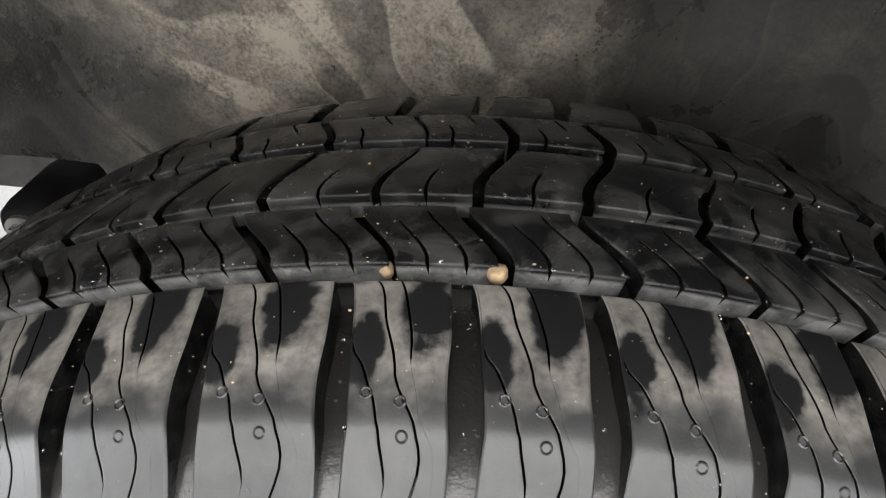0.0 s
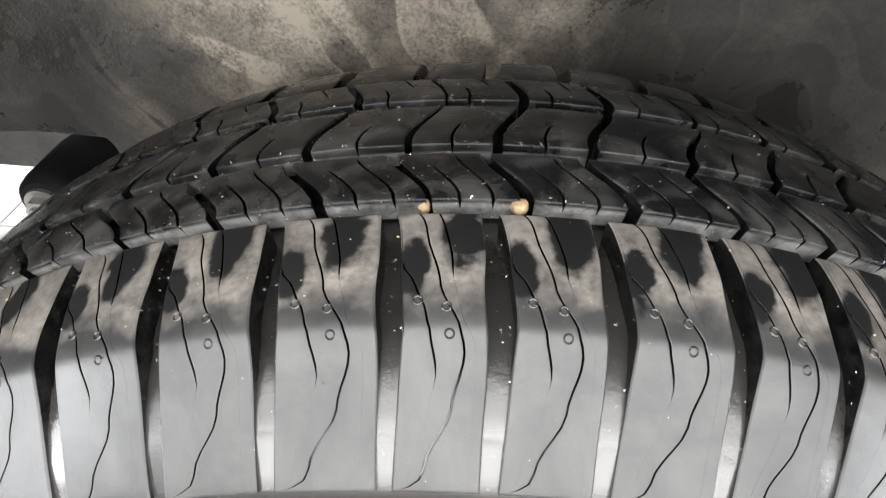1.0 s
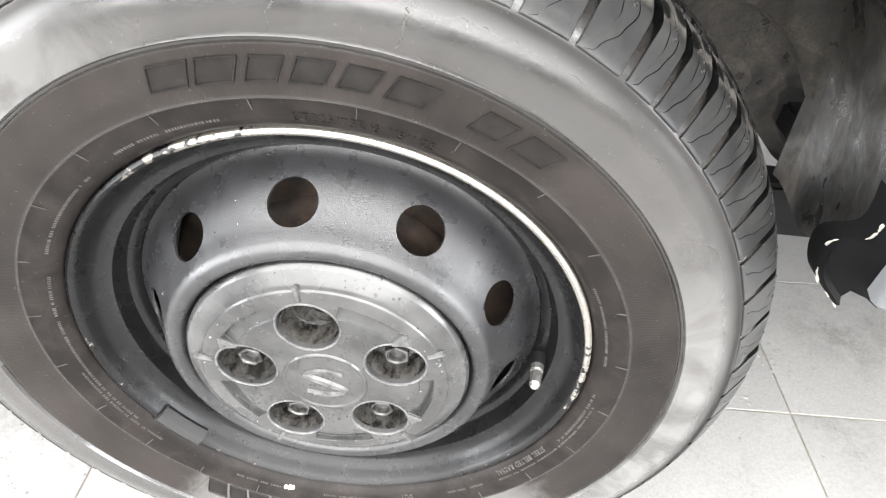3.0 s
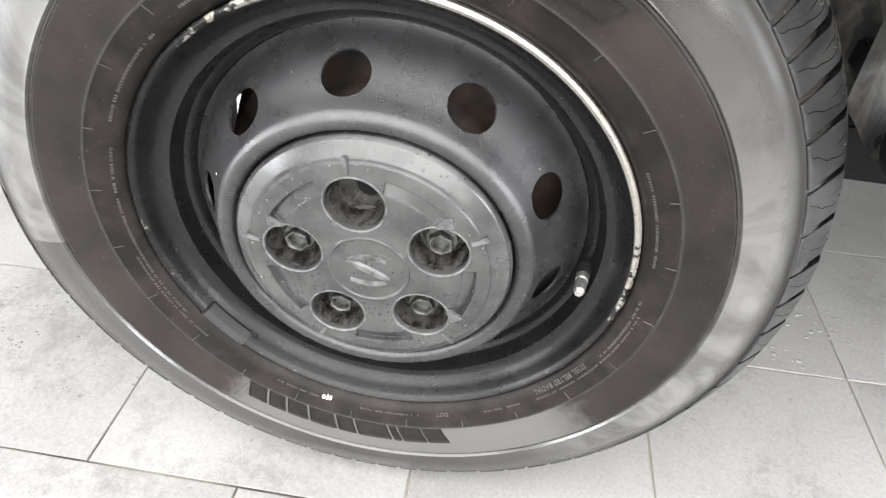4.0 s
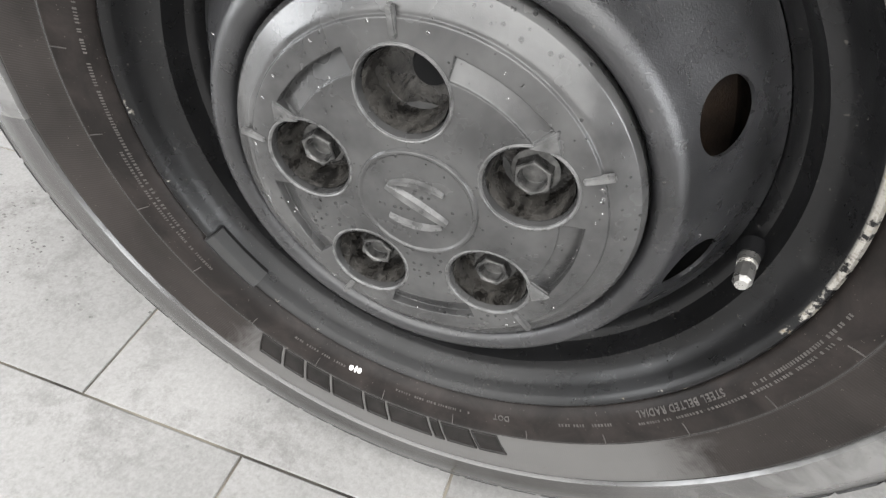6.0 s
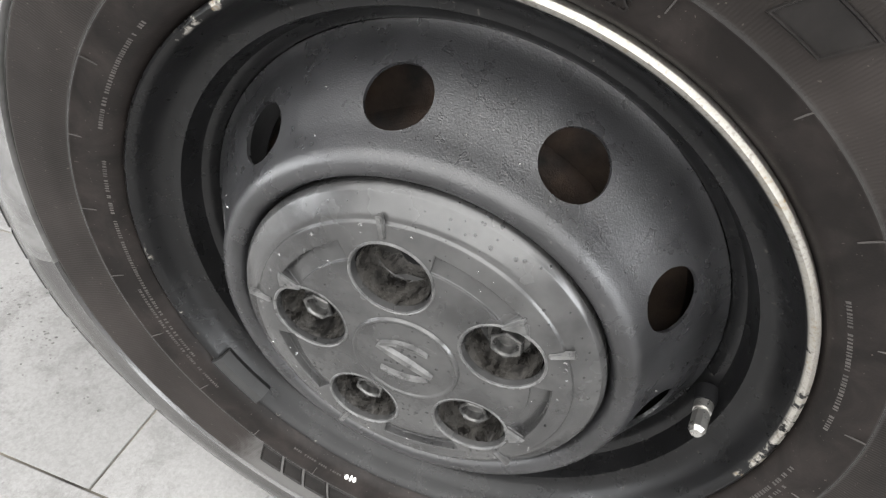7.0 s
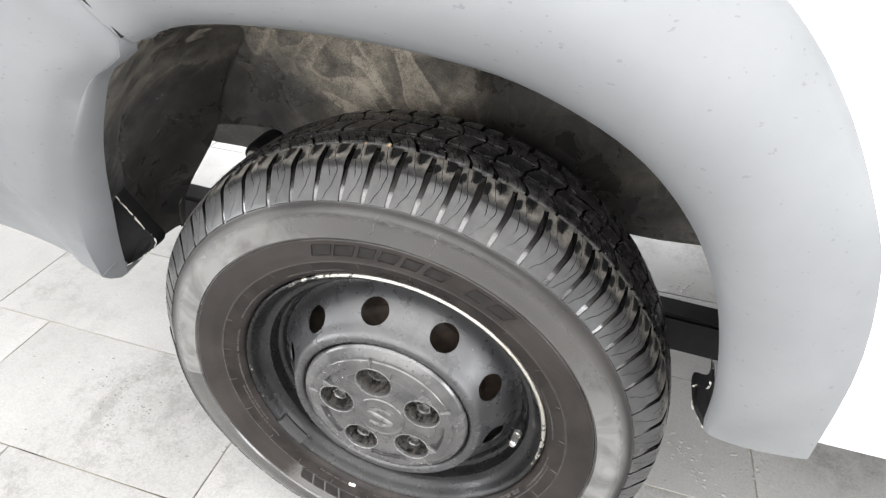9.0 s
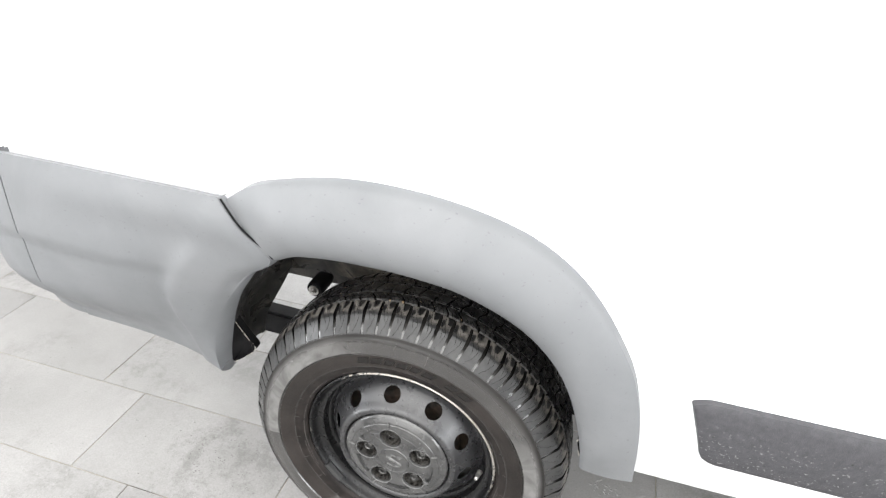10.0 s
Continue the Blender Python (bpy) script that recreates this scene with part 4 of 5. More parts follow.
def small_marks():
    """Rows of tiny raised bars where writing is too small to read, and the radial mould lines."""
    bm = bmesh.new()
    rnd = random.Random(3)

    def bar(deg, r, w, h, lift):
        p = [on_side(deg, r, lift), on_side(deg - w, r, lift), on_side(deg - w, r + h, lift), on_side(deg, r + h, lift)]
        q = [on_side(deg, r, -0.0005), on_side(deg - w, r, -0.0005), on_side(deg - w, r + h, -0.0005), on_side(deg, r + h, -0.0005)]
        vs = grid(bm, [q, p], close_v=True)
        bm.faces.new(vs[1])

    for a0, a1, r in ((205, 156, 0.2315), (214, 186, 0.2355), (150, 126, 0.2335), (-8, -28, 0.2325), (-12, -50, 0.2365), (-55, -66, 0.235), (-84, -100, 0.2355), (-112, -124, 0.2355), (25, 2, 0.2335), (118, 98, 0.2360)):
        a = a0
        while a > a1:
            w = rnd.uniform(0.22, 0.5)
            if rnd.random() < 0.86:
                bar(a, r, w * 0.8, 0.002, 0.0002)
            a -= w + rnd.uniform(0.12, 0.3)
    part_bars = part("writing_relief", bm, LINES, TYRE, "rows of tiny raised bars of unreadable writing", smooth=False)
    tagged(part_bars, kind="stuff")
    bm = bmesh.new()
    for k in range(24):
        deg = 2.6 + 15 * k
        long = k in (1, 3, 10, 15, 19, 20)
        bar(deg, 0.2280 if long else 0.2425, 0.14, 0.0235 if long else 0.009, 0.0004)
    tagged(part("mould_line_relief", bm, LINES, TYRE, "thin radial mould lines on the tyre bead", smooth=False), kind="stuff")


small_marks()


def streak(deg0, r0, deg1, r1, seed):
    """A dried trickle of water: a thin crooked film on the rubber."""
    bm = bmesh.new()
    rnd = random.Random(seed)
    rows = []
    n = 44
    wander = 0.0
    for i in range(n + 1):
        f = i / n
        wander = wander * 0.6 + rnd.uniform(-0.22, 0.22)
        w = (0.02 + 0.16 * rnd.random() * math.sin(math.pi * f)) * (0.15 if rnd.random() < 0.35 else 1.0)
        deg, r = deg0 + (deg1 - deg0) * f + wander, r0 + (r1 - r0) * f
        rows.append([on_side(deg + w, r, 0.0), on_side(deg + w * 0.5, r, 0.00035), on_side(deg - w * 0.5, r, 0.00035), on_side(deg - w, r, 0.0)])
    grid(bm, rows)
    part("water_streak", bm, STREAK, TYRE, "pale dried water streak on the sidewall")


streak(85.8, 0.326, 87.5, 0.2955, 1)
streak(73.4, 0.326, 73.9, 0.2955, 2)


def paint_dabs():
    bm = bmesh.new()
    for deg, r, w, h in ((-108.4, 0.2315, 0.9, 0.0050), (-109.4, 0.2310, 0.6, 0.0065), (-110.2, 0.2325, 1.0, 0.0048)):
        n = 8
        rows = []
        for k in range(2):
            rows.append([on_side(deg - w / 2 + w / 2 * math.cos(6.2832 * i / n), r + h / 2 + h / 2 * math.sin(6.2832 * i / n), 0.0004 * k) for i in range(n)])
        vs = grid(bm, rows, close_v=True)
        bm.faces.new(vs[1])
    tagged(part("paint_dabs", bm, PAINT_MARK, TYRE, "small white paint dabs"), kind="stuff")


paint_dabs()


def drops():
    """Beads of water on the cap and the disc."""
    bm = bmesh.new()
    rnd = random.Random(11)
    for k in range(330):
        deg = rnd.uniform(0, 360)
        a = radians(deg)
        if k < 260:
            r = rnd.uniform(0.04, 0.103)
            if min(abs((deg - g + 180) % 360 - 180) for g in LUGS) < 24 and r < 0.095:
                continue
            y = -0.0103
        else:
            r = rnd.uniform(0.142, 0.170)
            if min(abs((deg - 21.3 - 36 * g + 180) % 360 - 180) for g in range(10)) < 9:
                continue
            y = 0.010 + (r - 0.142) * 1.27
        size = rnd.uniform(0.0004, 0.0012)
        q = bmesh.ops.create_icosphere(bm, subdivisions=1, radius=size)["verts"]
        for v in q:
            v.co = Vector((v.co.x, v.co.y * 0.5, v.co.z)) + Vector((r * math.cos(a), y, r * math.sin(a)))
    tagged(part("water_bead_film", bm, WATER, RIM_OB, "tiny clear beads of water"), kind="stuff")


drops()


def grit():
    """Fine pale grit on the tread."""
    bm = bmesh.new()
    rnd = random.Random(5)
    for _ in range(420):
        y = rnd.uniform(0.034, 0.165)
        u = rnd.uniform(-0.2, 0.2)
        s = (y - 0.034) / 0.027
        r = shoulder_profile(0.62 + 0.38 * s)[0] if y < 0.061 else crown(y)
        k = rnd.uniform(0.0001, 0.00026) * (2.2 if rnd.random() < 0.05 else 1.0)
        t = u / TYRE_R
        c = Vector((r * math.sin(t), y, r * math.cos(t)))
        v = [bm.verts.new(c + Vector(d) * k) for d in ((1, 0, 0), (0, 1, 0), (-1, 0, 0.2), (0, -1, 0), (0.2, 0, 1), (0, 0.1, -1))]
        for i in range(4):
            bm.faces.new((v[i], v[(i + 1) % 4], v[4]))
            bm.faces.new((v[(i + 1) % 4], v[i], v[5]))
    tagged(part("grit", bm, PEBBLE, TYRE, "pale specks of grit on the tread", smooth=False), kind="stuff")


grit()


def tyre_beads():
    """Beads of water on the shoulder blocks and along the tread's edges."""
    bm = bmesh.new()
    rnd = random.Random(21)
    for k in range(1000):
        if k < 600:
            s = rnd.random() ** 0.7
            r, y = shoulder_profile(s)
        else:
            y = rnd.choice((0.0735, 0.095, 0.102, 0.130, 0.137)) + rnd.uniform(-0.0006, 0.0006)
            r = crown(y)
        t = rnd.gauss(0, 0.55)
        if abs(t) > 1.5:
            continue
        size = rnd.uniform(0.00014, 0.00036) * (1.8 if rnd.random() < 0.06 else 1.0)
        q = bmesh.ops.create_icosphere(bm, subdivisions=1, radius=size)["verts"]
        c = Vector((r * math.sin(t), y, r * math.cos(t)))
        for v in q:
            v.co = v.co + c
    tagged(part("water_bead_film", bm, WATER, TYRE, "tiny beads of water on the wet rubber"), kind="stuff")


tyre_beads()


# ---- body: flare, bumper, sides ----
LIP = [(-0.222, -0.028, 0.855), (-0.180, -0.029, 0.871), (-0.138, -0.030, 0.881), (-0.080, -0.030, 0.886), (0.0, -0.030, 0.886), (0.070, -0.030, 0.881), (0.135, -0.030, 0.871), (0.195, -0.030, 0.850), (0.245, -0.028, 0.822), (0.285, -0.026, 0.786), (0.318, -0.024, 0.742), (0.346, -0.021, 0.685), (0.366, -0.016, 0.622), (0.381, -0.008, 0.556), (0.388, 0.0, 0.496)]
RIM_LINE = [(-0.305, -0.035, 0.968), (-0.251, -0.03, 1.0), (-0.188, -0.03, 1.017), (-0.118, -0.03, 1.031), (-0.046, -0.03, 1.037), (0.03, -0.03, 1.035), (0.105, -0.03, 1.027), (0.18, -0.03, 1.011), (0.25, -0.03, 0.986), (0.315, -0.03, 0.944), (0.366, -0.03, 0.891), (0.412, -0.03, 0.823), (0.446, -0.028, 0.755), (0.473, -0.024, 0.65), (0.487, -0.012, 0.508)]


def flare():
    bm = bmesh.new()
    rows = []
    n = 48
    for i in range(n + 1):
        t = i / n
        a, b = curve_at(LIP, t), curve_at(RIM_LINE, t)
        a.x += 0.005 * (1 - smooth01(t * 12))
        b.x += 0.005 * (1 - smooth01(t * 12))
        full = (1.0 - 0.40 * smooth01((t - 0.55) / 0.45)) * (0.35 + 0.65 * smooth01(t / 0.16))
        full *= 1.0 - 0.75 * smooth01((t - 0.93) / 0.07)
        row = [a + Vector((0, 0.016, 0.002)), a + Vector((0, 0.008, -0.001)), a + Vector((0, 0.002, 0))]
        for k in range(1, 15):
            s = k / 15
            p = a.lerp(b, s)
            p.y -= 0.042 * full * math.sin(math.pi * s ** 0.8) ** 0.85
            row.append(p)
        row += [b, b + Vector((0, 0.034, 0))]
        rows.append(row)
    rows.insert(0, [p + Vector((0.001, 0.022, -0.002)) for p in rows[0]])
    vs = grid(bm, rows)
    bm.faces.new(vs[-1])
    return part("wheel_arch_flare", bm, GREY, VAN, "light grey plastic wheel-arch flare", angle=50)


flare()

FRONT_EDGE = [(-0.445, 0.062, 0.443), (-0.434, 0.058, 0.510), (-0.408, 0.045, 0.587), (-0.382, 0.030, 0.650), (-0.350, 0.014, 0.711), (-0.308, -0.006, 0.770), (-0.272, -0.019, 0.814), (-0.222, -0.028, 0.855), (-0.268, -0.048, 0.927), (-0.306, -0.042, 0.976)]
# the outer fold of the lip round the arch
FOLD = [(-0.440, 0.028, 0.472), (-0.440, 0.022, 0.525), (-0.425, 0.014, 0.590), (-0.404, 0.006, 0.640), (-0.370, -0.006, 0.702), (-0.323, -0.017, 0.766), (-0.281, -0.026, 0.811), (-0.227, -0.032, 0.854), (-0.270, -0.050, 0.927), (-0.308, -0.043, 0.976)]


def bumper():
    bm = bmesh.new()
    rows = []
    nv, nu = 28, 30
    for j in range(nv + 1):
        v = j / nv
        a = curve_at(FRONT_EDGE, v)
        z1 = 0.515 + 0.461 * v
        b = Vector((-0.830, -0.028 + 0.075 * (1 - smooth01(v / 0.35)) - 0.012 * math.sin(math.pi * v), z1))
        swell = 0.09 + 0.18 * smooth01(v / 0.6) - 0.20 * smooth01((v - 0.75) / 0.25)
        f = curve_at(FOLD, v)
        row = [a + Vector((0.002, 0.012, 0)), a]
        row += [a.lerp(f, k) + Vector((0, -0.004 * math.sin(math.pi * k), 0)) for k in (0.25, 0.5, 0.75, 0.92)]
        for i in range(nu + 1):
            s = i / nu
            e = 1 - (1 - s) ** 1.15
            low = 1 - smooth01(v / 0.15)
            rise = (1 - (1 - s) ** 4.5) * low + smooth01(s * 3.2) * (1 - low)
            p = Vector((f.x + (b.x - f.x) * s, f.y + (b.y - f.y) * e, f.z + (b.z - f.z) * rise))
            p.y -= 0.011 * (1 - smooth01((s - swell + 0.03) / 0.05)) * smooth01(s / 0.05) * smooth01(v * 3) * (1 - 0.85 * smooth01((v - 0.85) / 0.15))
            p.y -= 0.022 * math.sin(math.pi * s) * math.sin(math.pi * v)
            p.y += 0.007 * smooth01((0.60 - v) / 0.03) * smooth01((s - swell) / 0.04)
            row.append(p)
        row.append(row[-1] + Vector((0.002, 0.03, 0)))
        rows.append(row)
    vs = grid(bm, rows)
    top = [v.co + Vector((0, 0.014, -0.003)) for v in vs[-1]]
    tv = [bm.verts.new(p) for p in top]
    for i in range(len(tv) - 1):
        bm.faces.new((vs[-1][i], vs[-1][i + 1], tv[i + 1], tv[i]))
    bot = [bm.verts.new(v.co + Vector((0, 0.04, 0.004))) for v in vs[0]]
    for i in range(len(bot) - 1):
        bm.faces.new((vs[0][i], vs[0][i + 1], bot[i + 1], bot[i]))
    part("bumper_corner", bm, GREY, VAN, "light grey plastic bumper corner with small scuffs", angle=50)
    bm = bmesh.new()
    rows = []
    for j in range(29):
        v = j / 28
        y0 = -0.028 + 0.075 * (1 - smooth01(v / 0.35)) - 0.012 * math.sin(math.pi * v) + 0.007 * smooth01((0.60 - v) / 0.03)
        z = 0.515 + 0.461 * v
        row = [(-0.838, y0 + 0.03, z)]
        for i in range(16):
            t = radians(90 * i / 15)
            row.append((-0.837 - 0.30 * math.sin(t), y0 + 0.003 + 0.32 * (1 - math.cos(t)), z))
        row.append((-1.155, 1.4, z))
        rows.append(row)
    grid(bm, rows)
    part("bumper_middle", bm, GREY, VAN, "light grey plastic middle section of the bumper", angle=50)


bumper()


def seam_strip():
    """A black strip laid in for the shade of the gap between bumper corner and flare."""
    bm = bmesh.new()
    rows = []
    for i in range(13):
        p = curve_at(FRONT_EDGE, 0.79 + 0.205 * i / 12) + Vector((0.0034, -0.0035, 0))
        rows.append([p + Vector((0.0015 * math.cos(0.7854 * k), 0.0022 * math.sin(0.7854 * k), 0.0008 * math.cos(0.7854 * k))) for k in range(8)])
    grid(bm, rows, close_v=True)
    part("seam_strip", bm, BLACK, VAN, "black strip for the shaded gap between bumper and flare")


seam_strip()


def body_depth(z):
    """How far in the side lies at the height z."""
    return curve_at([(0.075, 0, 0), (-0.004, 0, 0), (-0.016, 0, 0), (-0.020, 0, 0), (-0.010, 0, 0), (0.02, 0, 0), (0.08, 0, 0), (0.17, 0, 0)], (z - 0.40) / 1.4).x


def side_panel():
    bm = bmesh.new()
    cols = [(-1.05 + 0.05 * i, 0.950) for i in range(15)]
    cols += [(p.x, p.z - 0.012) for p in (curve_at(RIM_LINE, k / 44) for k in range(45))]
    cols += [(0.496, 0.4436)] + [(0.56 + 0.12 * i, 0.4436) for i in range(18)]
    rows = []
    for x, lo in cols:
        nose = 0.012 * smooth01((-0.25 - x) / 0.8)
        row = []
        for j in range(25):
            z = lo + (1.8 - lo) * (j / 24) ** 1.3
            row.append((x, body_depth(z) + 0.012 + nose, z))
        row.append((x, 0.45, 1.86))
        row.append((x, 1.6, 1.86))
        rows.append(row)
    grid(bm, rows)
    return part("body_side", bm, WHITE, VAN, "glossy white painted body side", angle=40)


side_panel()


def moulding():
    bm = bmesh.new()
    n = 14
    rows = []
    for i in range(41):
        x = 0.541 + 0.05 * (i / 6) ** 2 if i < 6 else 0.591 + 0.045 * (i - 6)
        e = math.sqrt(min(1.0, (x - 0.541) / 0.03))
        lo, hi = 0.617 - 0.024 * e, 0.728 + 0.013 * e
        row = [(x + 0.038, body_depth(lo) + 0.016, lo)]
        for j in range(n + 1):
            z = lo + (hi - lo) * j / n
            row.append((x + 0.004 * (1 - e) + 0.038 * (1 - j / n), body_depth(z) - 0.006 * math.sin(math.pi * min(1, max(0, j / n))) ** 0.3 * (0.3 + 0.7 * e), z))
        row.append((x, body_depth(hi) + 0.016, hi))
        rows.append(row)
    vs = grid(bm, rows)
    bm.faces.new(vs[0])
    part("side_moulding", bm, MOULD, VAN, "dark grey grained side moulding on the white panel", angle=40)


moulding()


# ---- wheel well ----
WELL_EDGE = [(-0.464, 0.0, 0.480), (-0.488, 0.0, 0.540), (-0.437, 0.0, 0.582), (-0.332, 0.0, 0.604), (-0.013, 0.0, 0.590), (0.236, 0.0, 0.597), (0.353, 0.0, 0.596), (0.424, 0.0, 0.554), (0.468, 0.0, 0.497)]


def arch_edge(t):
    """The edge of the wheel arch, from the bumper's foot over the top to the flare's foot."""
    return curve_at(FRONT_EDGE[:7] + LIP, t)


def liner():
    bm = bmesh.new()
    rows = []
    n = 84
    for i in range(n + 1):
        t = i / n
        p = arch_edge(t)
        c = Vector((0.0, 0, 0.45))
        d = Vector((p.x - c.x, 0, p.z - c.z)).normalized()
        hump = 0.004 * smooth01(math.sin(26 * t) * 1.4 + 0.5)
        low = smooth01((0.56 - p.z) / 0.1) if t < 0.5 else 1.5 * smooth01((0.74 - p.z) / 0.1)
        front = 1 - smooth01((p.z - 0.48) / 0.12) if t < 0.3 else 0.0
        edge = curve_at(WELL_EDGE, t)
        slope = (edge.x - p.x) * smooth01((0.76 - p.z) / 0.16) if t > 0.5 else 0.0
        row = []
        for k, y in ((0.0015, 0.009), (0.012, 0.05), (0.030, 0.10), (0.034, 0.16), (0.032, 0.215), (0.020, 0.262), (0.0, 0.29)):
            y *= 1 - 0.28 * front
            row.append(p + d * (k - hump * (y > 0.04)) * (1 - 0.6 * low) + Vector((slope * (y / 0.29) ** 0.8 * (y > 0.04), y - (p.y if y > 0.06 else 0) * 0.8, 0)))
        q = row[-1]
        e = edge.lerp(Vector((q.x - 0.004, 0, q.z - 0.004)), front)
        for k in range(1, 9):
            f = k / 8
            row.append(Vector((q.x + (e.x - q.x) * f, q.y + (0.31 - 0.1 * front - q.y) * math.sin(f * math.pi / 2) - hump * (1 - front), q.z + (e.z - q.z) * f)))
        row.append(Vector((e.x, 0.325 - 0.1 * front, e.z - 0.003)))
        rows.append(row)
    for drop in (0.05, 0.10):
        rows.append([v + Vector((0.05 * drop, 0, -drop * smooth01((v.y - 0.03) / 0.2))) for v in rows[n]])
    grid(bm, rows)
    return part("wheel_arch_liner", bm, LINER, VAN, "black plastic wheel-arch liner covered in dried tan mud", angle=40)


liner()


def prism(name, outline, y0, y1, material, label):
    """A plate with the given outline, between two depths."""
    bm = bmesh.new()
    a = [bm.verts.new((x, y0, z)) for x, z in outline]
    b = [bm.verts.new((x, y1, z)) for x, z in outline]
    bm.faces.new(a)
    bm.faces.new(b)
    for i in range(len(a)):
        bm.faces.new((a[i], a[i - 1], b[i - 1], b[i]))
    return part(name, bm, material, VAN, label, smooth=False)


def under_parts():
    bm = bmesh.new()
    box(bm, -1.0, -0.026, -0.042, 1.0, 0.026, 0.034, 0.006, Matrix.Translation((-0.05, 0.345, 0.368)) @ Matrix.Rotation(radians(2.2), 4, "Y"))
    part("frame_rail", bm, BLACK, VAN, "black chassis rail")
    prism("inner_wing", [(-0.735, 0.286), (-0.655, 0.362), (-0.534, 0.496), (-0.454, 0.496), (-0.208, 0.493), (0.095, 0.464), (0.345, 0.463), (0.415, 0.468), (0.512, 0.369), (0.629, 0.281), (0.71, 0.548), (0.559, 0.95), (-0.60, 0.904), (-0.80, 0.442)], 0.415, 0.435, LINER, "black painted inner wing panel")
    bm = bmesh.new()
    rows = []
    for y, r in ((0.330, 0.021), (0.318, 0.0228), (0.272, 0.0228), (0.264, 0.0215), (0.2605, 0.0185), (0.2605, 0.0)):
        rows.append([Vector((-0.325 + r * math.cos(0.2244 * i), y + 0.022, 0.560 + r * math.sin(0.2244 * i))) for i in range(28)])
    grid(bm, rows, close_v=True)
    part("shock_bush", bm, BLACK, VAN, "black rubber bush on the suspension")
    bm = bmesh.new()
    cylinder(bm, (-0.326, 0.2824, 0.560), (-0.326, 0.2795, 0.560), 0.0142, 0.0138, 24)
    cylinder(bm, (-0.326, 0.2795, 0.560), (-0.326, 0.2720, 0.560), 0.0098, 0.0094, 6)
    cylinder(bm, (-0.326, 0.2720, 0.560), (-0.326, 0.2685, 0.560), 0.0055, 0.0048, 12)
    part("bush_bolt", bm, STEEL, VAN, "bare steel bolt head")
    # sheet-metal edges at the two feet of the arch: the free edge, and the lip that it is folded to
    for name, edge, lip, share_of in (("front_flange", [(-0.415, 0.070, 0.600), (-0.404, 0.077, 0.567), (-0.391, 0.080, 0.541), (-0.377, 0.080, 0.509), (-0.437, 0.072, 0.460)], [(-0.409, 0.056, 0.595), (-0.417, 0.060, 0.570), (-0.427, 0.064, 0.540), (-0.437, 0.067, 0.505), (-0.447, 0.070, 0.448)], 0.6),
                                      ("rear_flange", [(0.379, 0.030, 0.566), (0.386, 0.036, 0.530), (0.378, 0.060, 0.503), (0.386, 0.062, 0.468), (0.402, 0.048, 0.450)], [(0.380, 0.014, 0.566), (0.388, 0.014, 0.530), (0.393, 0.018, 0.515), (0.396, 0.016, 0.495), (0.404, 0.016, 0.480)], 0.3)):
        bm, chips = bmesh.new(), bmesh.new()
        rnd = random.Random(len(name))
        rows = []
        for i in range(33):
            p, q = curve_at(edge, i / 32), curve_at(lip, i / 32)
            back = Vector((0, 0.014, 0.003))
            rows.append([p + Vector((0, 0.02, 0)), p + Vector((0, 0.003, 0)), p, p.lerp(q, 0.12), p.lerp(q, 0.25) + back * 0.6, p.lerp(q, 0.55) + back, p.lerp(q, 0.85) + back * 0.6, q])
        grid(bm, rows)
        for k in range(int(150 * share_of)):
            f = rnd.random()
            if rnd.random() < 0.45 + 0.45 * math.sin(23 * f):
                continue
            p, d = curve_at(edge, f), (curve_at(edge, min(1, f + 0.02)) - curve_at(edge, max(0, f - 0.02))).normalized()
            turn = d.to_track_quat("Z", "Y").to_matrix().to_4x4()
            m = Matrix.Translation(p + Vector((rnd.uniform(-0.0015, 0.0004), -0.0006, rnd.uniform(-0.001, 0.001)))) @ turn
            for v in bmesh.ops.create_icosphere(chips, subdivisions=1, radius=rnd.uniform(0.0006, 0.0017))["verts"]:
                v.co = m @ Vector((v.co.x, v.co.y * 0.6, v.co.z * 2.4))
        part(name, bm, BLACK, VAN, "black sheet-metal flange, chipped along its edge")
        tagged(part("chipped_paint", chips, CHIP, VAN, "pale flakes of chipped paint"), kind="stuff")


def shade_panels():
    """Unseen panels below and on the body's far side, added to shade the floor."""
    bm = bmesh.new()
    box(bm, 0.50, 0.12, 0.41, 2.70, 1.72, 0.445, 0.004)
    box(bm, -0.25, 0.55, 0.41, 0.498, 1.72, 0.445, 0.004)
    part("floor_pan", bm, BLACK, VAN, "unseen black panel shading the floor under the van")
    bm = bmesh.new()
    box(bm, 0.40, 1.72, 0.445, 2.70, 1.76, 1.86, 0.01)
    part("body_far_side", bm, WHITE, VAN, "unseen white panel shading the floor from the far side")


under_parts()
shade_panels()


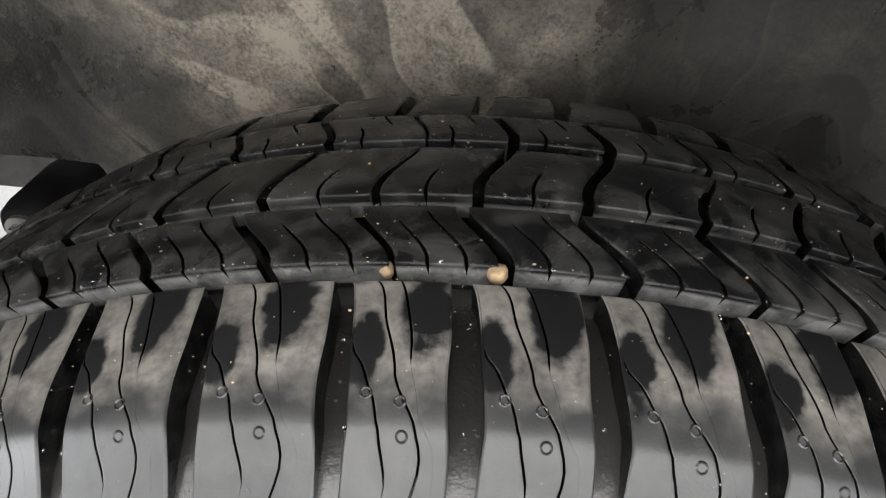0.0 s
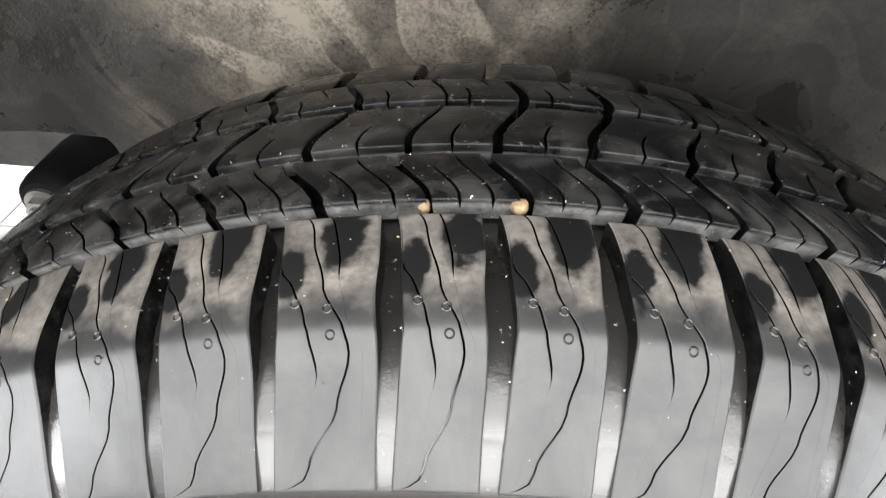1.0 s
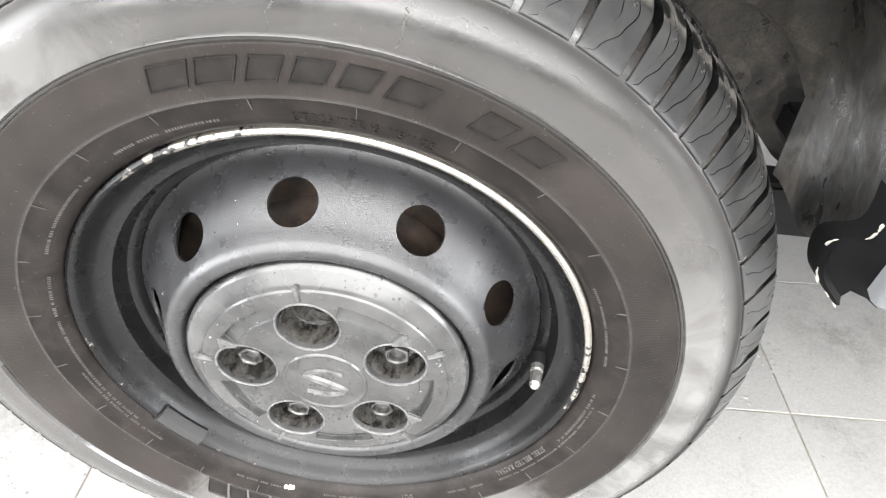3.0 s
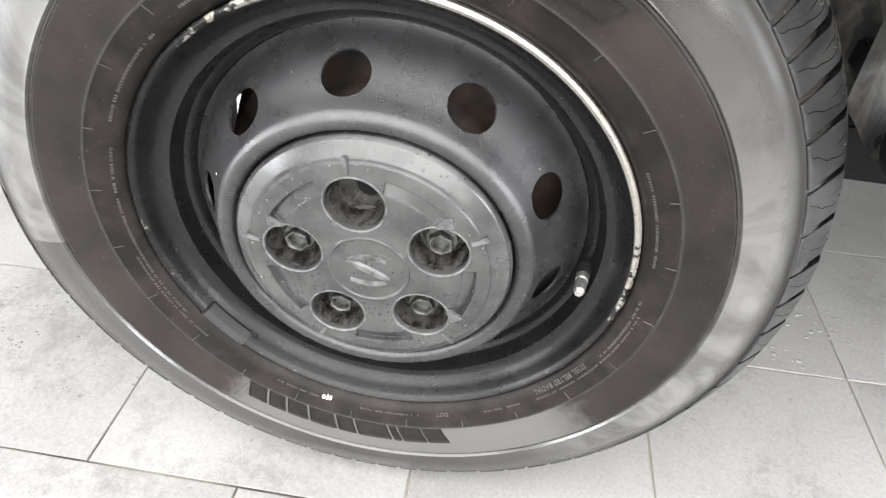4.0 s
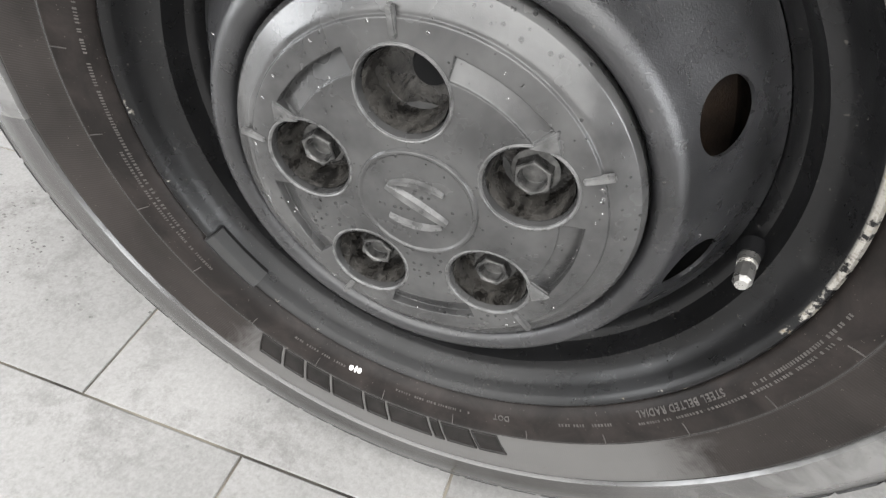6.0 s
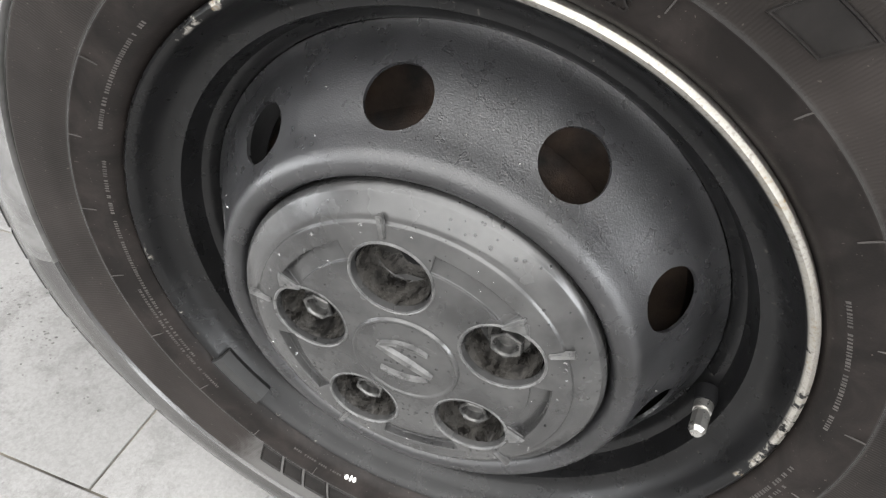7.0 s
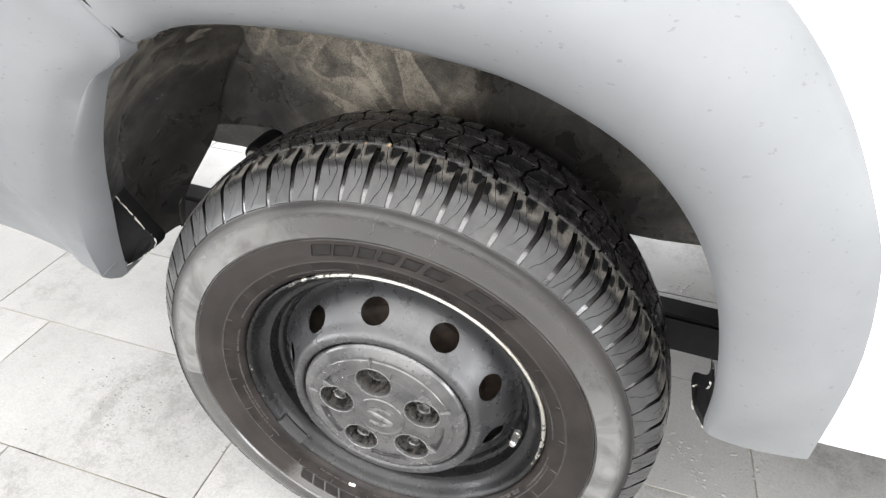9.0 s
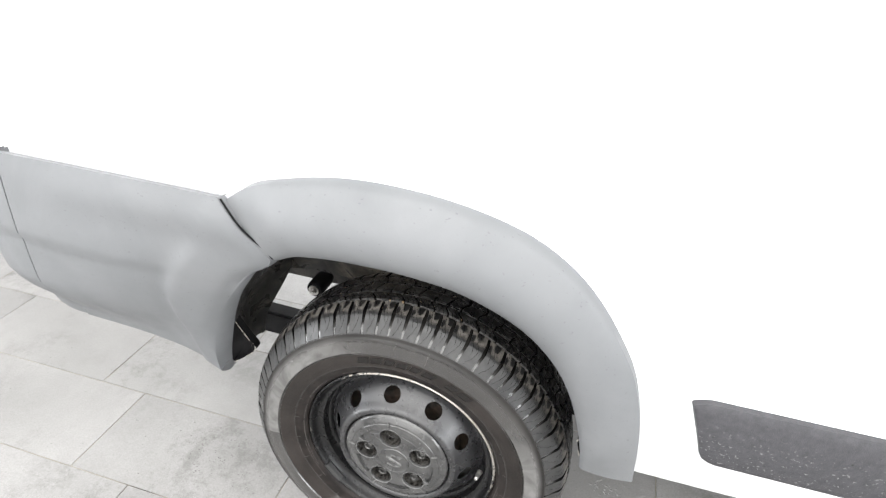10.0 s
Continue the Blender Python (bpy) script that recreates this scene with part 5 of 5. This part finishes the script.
def floor_splash():
    """Small flat drops of water thrown on the tiles beside the wheel."""
    bm = bmesh.new()
    rnd = random.Random(29)
    for k in range(130):
        f = rnd.random()
        cx, cy = ((0.495, 0.375), (0.63, 0.375), (0.54, 0.31), (0.52, 0.90))[min(3, int(f * 4.2) % 4)]
        x, y = cx + rnd.gauss(0, 0.03), cy + rnd.gauss(0, 0.022)
        size = rnd.uniform(0.0012, 0.0042)
        for v in bmesh.ops.create_icosphere(bm, subdivisions=1, radius=size)["verts"]:
            v.co = Vector((x + v.co.x * (1 + 0.6 * f), y + v.co.y, 0.0003 + max(0, v.co.z) * 0.5))
    damp = bmesh.new()
    for k in range(110):
        x, y = -0.62 + rnd.gauss(0, 0.10), 0.13 + rnd.gauss(0, 0.05)
        size, long = rnd.uniform(0.0008, 0.0021), rnd.uniform(1.0, 1.9)
        damp.faces.new([damp.verts.new((x + size * long * math.cos(0.7854 * i) * rnd.uniform(0.8, 1.2), y + size * math.sin(0.7854 * i), 0.0004)) for i in range(8)])
    tagged(part("damp_spots", damp, DAMP, None, smooth=False), "small dark damp spots dripped on pale tiles", "water", kind="stuff")
    tagged(part("water_splash", bm, SPLASH, None), "small clear drops of water splashed on pale tiles", "water", kind="stuff")


floor_splash()


# ---- pebbles in the tread ----
def pebble(name, u, y, r, size, label):
    bm = bmesh.new()
    bmesh.ops.create_icosphere(bm, subdivisions=2, radius=1)
    rnd = random.Random(int(u * 1e4) + 7)
    ph = [rnd.uniform(0, 6) for _ in range(3)]
    for v in bm.verts:
        k = 1 + 0.12 * math.sin(3 * v.co.x + ph[0]) + 0.1 * math.sin(4 * v.co.z + ph[1])
        v.co = Vector((v.co.x * size[0], v.co.y * size[1], v.co.z * size[2])) * k
    t = u / TYRE_R
    m = TYRE.matrix_basis @ Matrix.Translation((r * math.sin(t), y, r * math.cos(t))) @ Matrix.Rotation(t, 4, "Y")
    for v in bm.verts:
        v.co = m @ v.co
    tagged(part(name, bm, PEBBLE, None), label, "pebble", "pebbles in the tread")


pebble("pebble", 0.0133, 0.0735, 0.3722, (0.0024, 0.003, 0.0034), "small pale tan pebble stuck in the tyre tread")
pebble("pebble", -0.0159, 0.0745, 0.3715, (0.0018, 0.0024, 0.0026), "small brown pebble stuck in the tyre tread")
pebble("pebble", -0.1548, 0.1335, 0.3695, (0.0032, 0.003, 0.003), "small tan pebble stuck in the tyre tread")
pebble("pebble", -0.0818, 0.1335, 0.3715, (0.0024, 0.0028, 0.003), "small brown pebble stuck in the tyre tread")
pebble("pebble", 0.0508, 0.0985, 0.3720, (0.0036, 0.0024, 0.0022), "small grey-brown pebble stuck in the tyre tread")


# ---- floor tiles ----
def tile_mesh(w, d):
    bm = bmesh.new()
    c = 0.0008
    rows = []
    for k, z in ((0, -0.012), (0, -c), (c, 0.0)):
        rows.append([(k, k, z), (w - k, k, z), (w - k, d - k, z), (k, d - k, z)])
    vs = grid(bm, rows, close_v=True)
    bm.faces.new(vs[-1])
    return bm


def tiles():
    joint, deep = 0.003, 0.3042
    made = {}
    rest = bmesh.new()
    for row in range(-16, 16):
        y = -0.0346 + deep * row
        last = (-0.369, -0.540, -0.171)[row % 3]
        cuts = [last - 0.605 * k for k in range(9, -1, -1)] + [0.0332 + 0.3040 * k for k in range(20)]
        for x0, x1 in zip(cuts, cuts[1:]):
            if x1 > 6 or x0 < -6 or y < -5 or y + deep > 5:
                continue
            w = round(x1 - x0 - joint, 4)
            if -2.4 < x0 < 1.9 and -1.2 < y < 2.2:
                if w not in made:
                    made[w] = part("tile", tile_mesh(w, deep - joint), TILE, FLOOR, smooth=False)
                    made[w].location = (x0, y, 0)
                else:
                    share(made[w], "tile", FLOOR, pose(x0, y, 0))
            else:
                q = [rest.verts.new(p) for p in ((x0, y, 0), (x0 + w, y, 0), (x0 + w, y + deep - joint, 0), (x0, y + deep - joint, 0))]
                rest.faces.new(q)
    tagged(part("far_tiles", rest, TILE, FLOOR, smooth=False), kind="stuff")


tiles()
